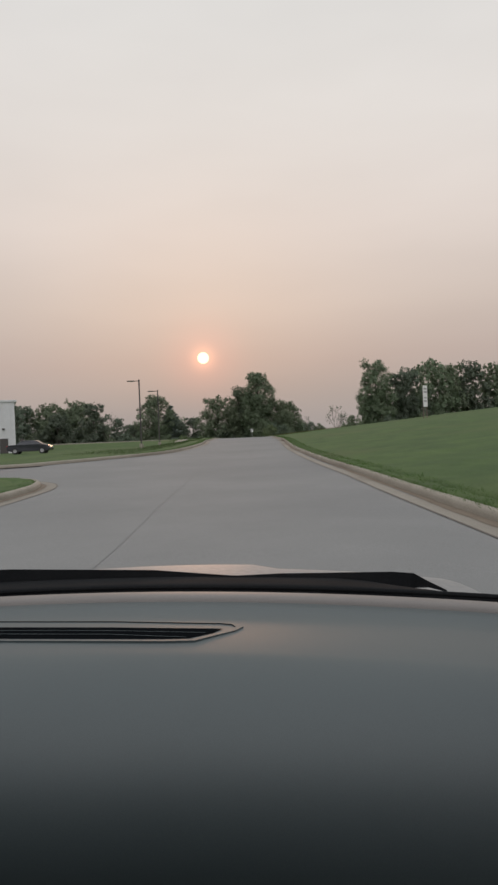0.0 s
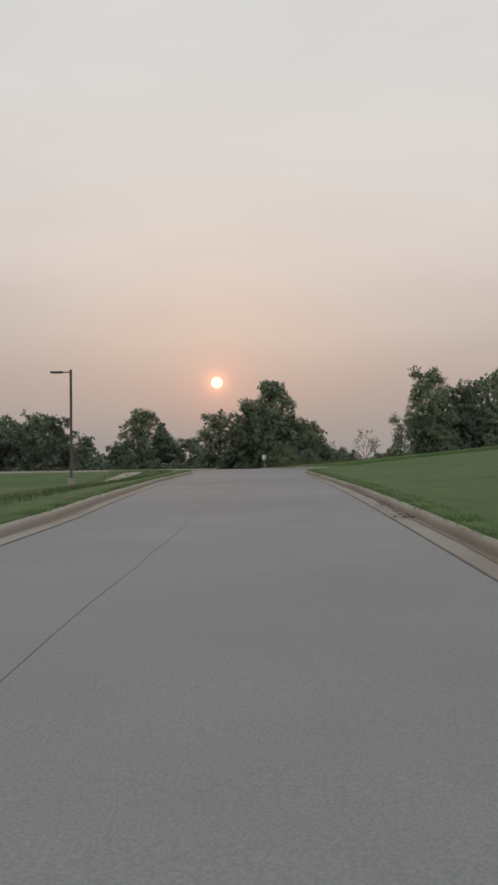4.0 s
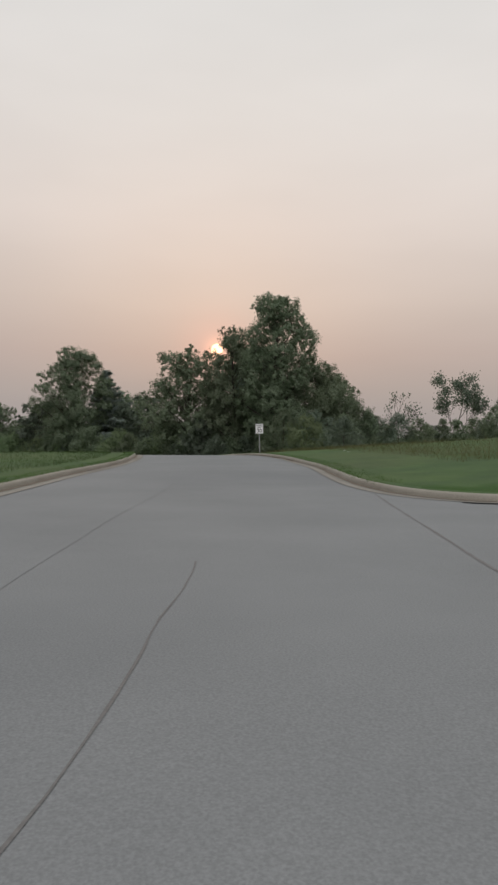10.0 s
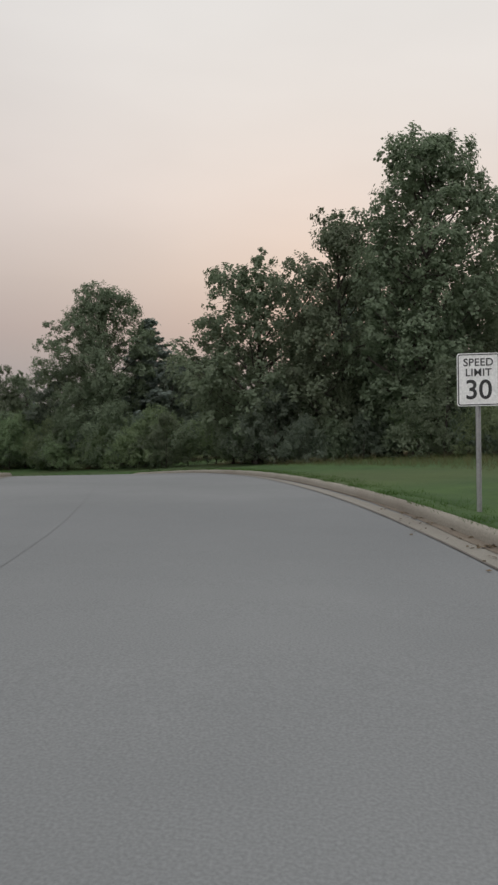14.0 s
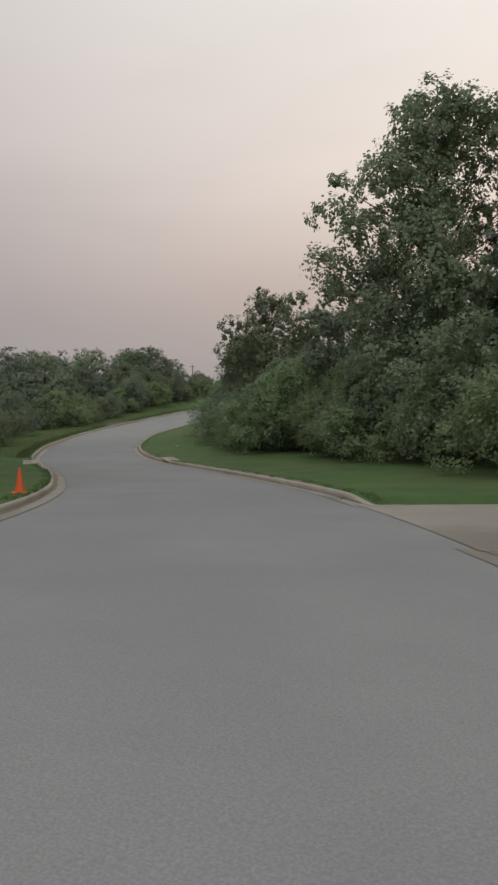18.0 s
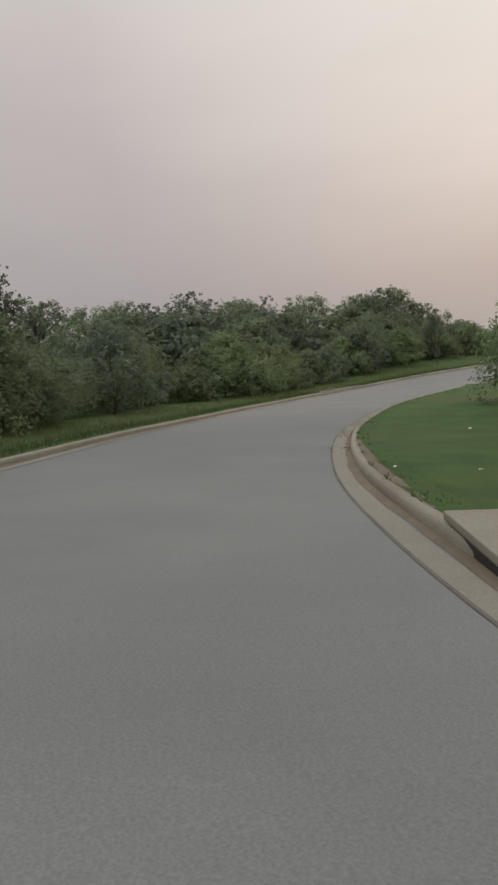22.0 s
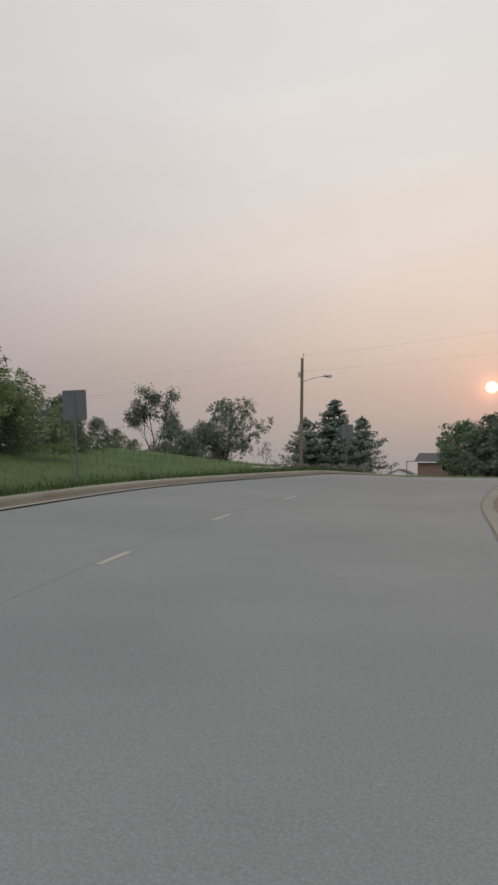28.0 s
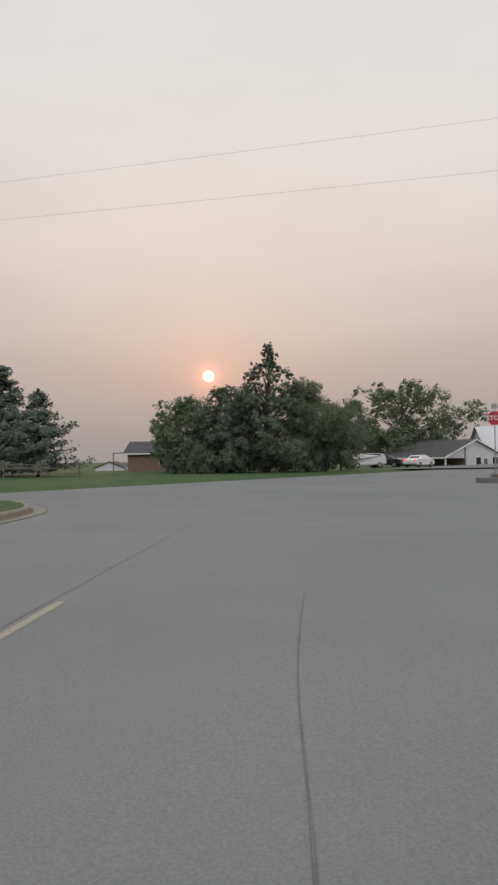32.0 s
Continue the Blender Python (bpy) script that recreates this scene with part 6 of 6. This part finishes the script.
    # black band under the glass, two wipers at rest, bonnet
    v = [(x, bow(x) + 0.109 + (y - 0.109) * (1 - 0.75 * min(max((x - 0.5) / 0.2, 0), 1)), z) for x in xs for y, z in ((0.109, 0.94), (0.112, 0.967), (0.16, 0.968), (0.24, 0.965), (0.31, 0.957), (0.33, 0.92))]
    mesh_part("cowl", fast_mesh("cowl", v, grid_quads(len(xs), 6), M_SEAL, True), ob, "black band under the windscreen")
    bm = bmesh.new()
    for x0, x1 in zip(xs, xs[1:]):
        rod_bm((x0, bow(x0) + 0.113, 0.969), (x1, bow(x1) + 0.113, 0.969), 0.005, 0.005, 8, bm)
    part("seal", bm, M_SEAL, ob, "black rubber seal along the glass")
    for name, stations in (("wiper", [(0.10, 1.685, 0.951, 0.959), (0.35, 1.665, 0.945, 0.966), (0.60, 1.60, 0.936, 0.972), (0.645, 1.585, 0.938, 0.970), (0.67, 1.555, 0.944, 0.957), (0.695, 1.50, 0.944, 0.948)]),
                           ("wiper_arm", [(-0.78, 1.78, 0.938, 0.987), (-0.30, 1.76, 0.938, 0.984), (0.05, 1.73, 0.941, 0.974), (0.25, 1.70, 0.948, 0.958)])):
        bm = bmesh.new()
        rings = [[bm.verts.new((c[0], c[1] + 0.01, c[2] + 0.004)) for c in ((x, y - 0.011, z0), (x, y - 0.007, z1), (x, y + 0.007, z1 - 0.003), (x, y + 0.011, z0))] for x, y, z0, z1 in stations]
        for p, q in zip(rings, rings[1:]):
            for i in range(4):
                bm.faces.new((p[i], p[(i + 1) % 4], q[(i + 1) % 4], q[i]))
        bm.faces.new(rings[0])
        bm.faces.new(rings[-1])
        bmesh.ops.recalc_face_normals(bm, faces=bm.faces)
        part(name, bm, M_SEAL, ob, "black wiper at rest")
    bon = []
    ys = np.linspace(1.66, 2.75, 12)
    xs = np.linspace(-0.86, 0.86, 19)
    for y in ys:
        for x in xs:
            u = (y - 1.66) / 1.09
            bon.append((x, y - 0.12 * (x / 0.86) ** 2 * (1 - u), 0.925 + 0.012 * math.sin(min(u * 2.2, 1) * 1.57) - 0.17 * u ** 2 - 0.05 * (x / 0.86) ** 2 - (0.014 if abs(x) < 0.32 and u < 0.5 else 0) * -1))
    mesh_part("bonnet", fast_mesh("bonnet", bon, grid_quads(len(ys), len(xs))[:, ::-1], M_BONNET, True), ob, "silver bonnet")
    # body, roof and pillars
    for sx in (-1, 1):
        part("side_panel", prism_bm([(-2.1, 0.3), (2.7, 0.3), (2.75, 0.72), (1.5, 0.9), (-2.1, 0.92)], 0.08, pose(sx * 0.88, 0, 0, 0, 0, 90)), M_SILVER, ob)
        part("windscreen_pillar", rod_bm((sx * 0.90, 1.40, 0.90), (sx * 0.66, 0.12, 1.52), 0.045, 0.04), M_TRIM, ob)
        part("rear_pillar", rod_bm((sx * 0.80, -1.75, 0.92), (sx * 0.62, -1.1, 1.45), 0.07, 0.06), M_SILVER, ob)
        part("roof_rail", rod_bm((sx * 0.66, 0.12, 1.52), (sx * 0.62, -1.1, 1.48), 0.045), M_SILVER, ob)
        for y in (-1.35, 1.9):
            wheel = part("wheel", rod_bm((sx * 0.70, y, 0.31), (sx * 0.93, y, 0.31), 0.33, 0.33, 24), M_RUBBER, ob)
            part("rim", rod_bm((sx * 0.91, y, 0.31), (sx * 0.94, y, 0.31), 0.22, 0.2, 18), M_STEEL, wheel)
        part("headlight", box_bm((0.42, 0.1, 0.14), (sx * 0.6, 2.72, 0.62), 0.03), M_WHITE, ob)
        seat = part("seat", box_bm((0.5, 0.5, 0.16), (sx * 0.38, -0.35, 0.45), 0.05), M_CLOTH, ob)
        part("backrest", box_bm((0.48, 0.14, 0.62), (sx * 0.38, -0.68, 0.78), 0.05, (-14, 0, 0)), M_CLOTH, seat)
    part("roof", box_bm((1.36, 1.5, 0.05), (0, -0.46, 1.54), 0.02), M_SILVER, ob)
    part("headliner", box_bm((1.3, 1.44, 0.02), (0, -0.46, 1.5), 0.004), M_CLOTH, ob)
    # unseen panes, bench and linings, added to close the cabin and darken the dashboard
    part("rear_window", box_bm((1.3, 0.03, 0.72), (0, -1.42, 1.2), 0.006, (-50, 0, 0)), M_GLASS, ob, "opaque dark pane, unseen, added to block light into the cabin")
    part("rear_bench", box_bm((1.4, 0.2, 0.75), (0, -1.2, 0.7), 0.06, (-12, 0, 0)), M_CLOTH, ob)
    for sx in (-1, 1):
        part("side_window", prism_bm([(-1.6, 0.9), (1.05, 0.9), (0.25, 1.5), (-1.15, 1.47)], 0.012, pose(sx * 0.8, 0, 0, 0, sx * -9, 90)), M_GLASS, ob, "opaque dark pane, unseen, added to block light into the cabin")
        part("door_lining", prism_bm([(-1.6, 0.35), (1.3, 0.35), (1.3, 0.9), (-1.6, 0.9)], 0.03, pose(sx * 0.82, 0, 0, 0, 0, 90)), M_TRIM, ob)
    part("boot", box_bm((1.66, 0.9, 0.5), (0, -1.75, 0.65), 0.06), M_SILVER, ob)
    part("bumper", box_bm((1.7, 0.14, 0.42), (0, 2.72, 0.48), 0.05), M_SILVER, ob)
    part("firewall", box_bm((1.68, 0.04, 0.5), (0, 1.56, 0.66)), M_TRIM, ob)
    part("floor_pan", box_bm((1.7, 4.3, 0.06), (0, 0.2, 0.3)), M_TRIM, ob)


own_car()
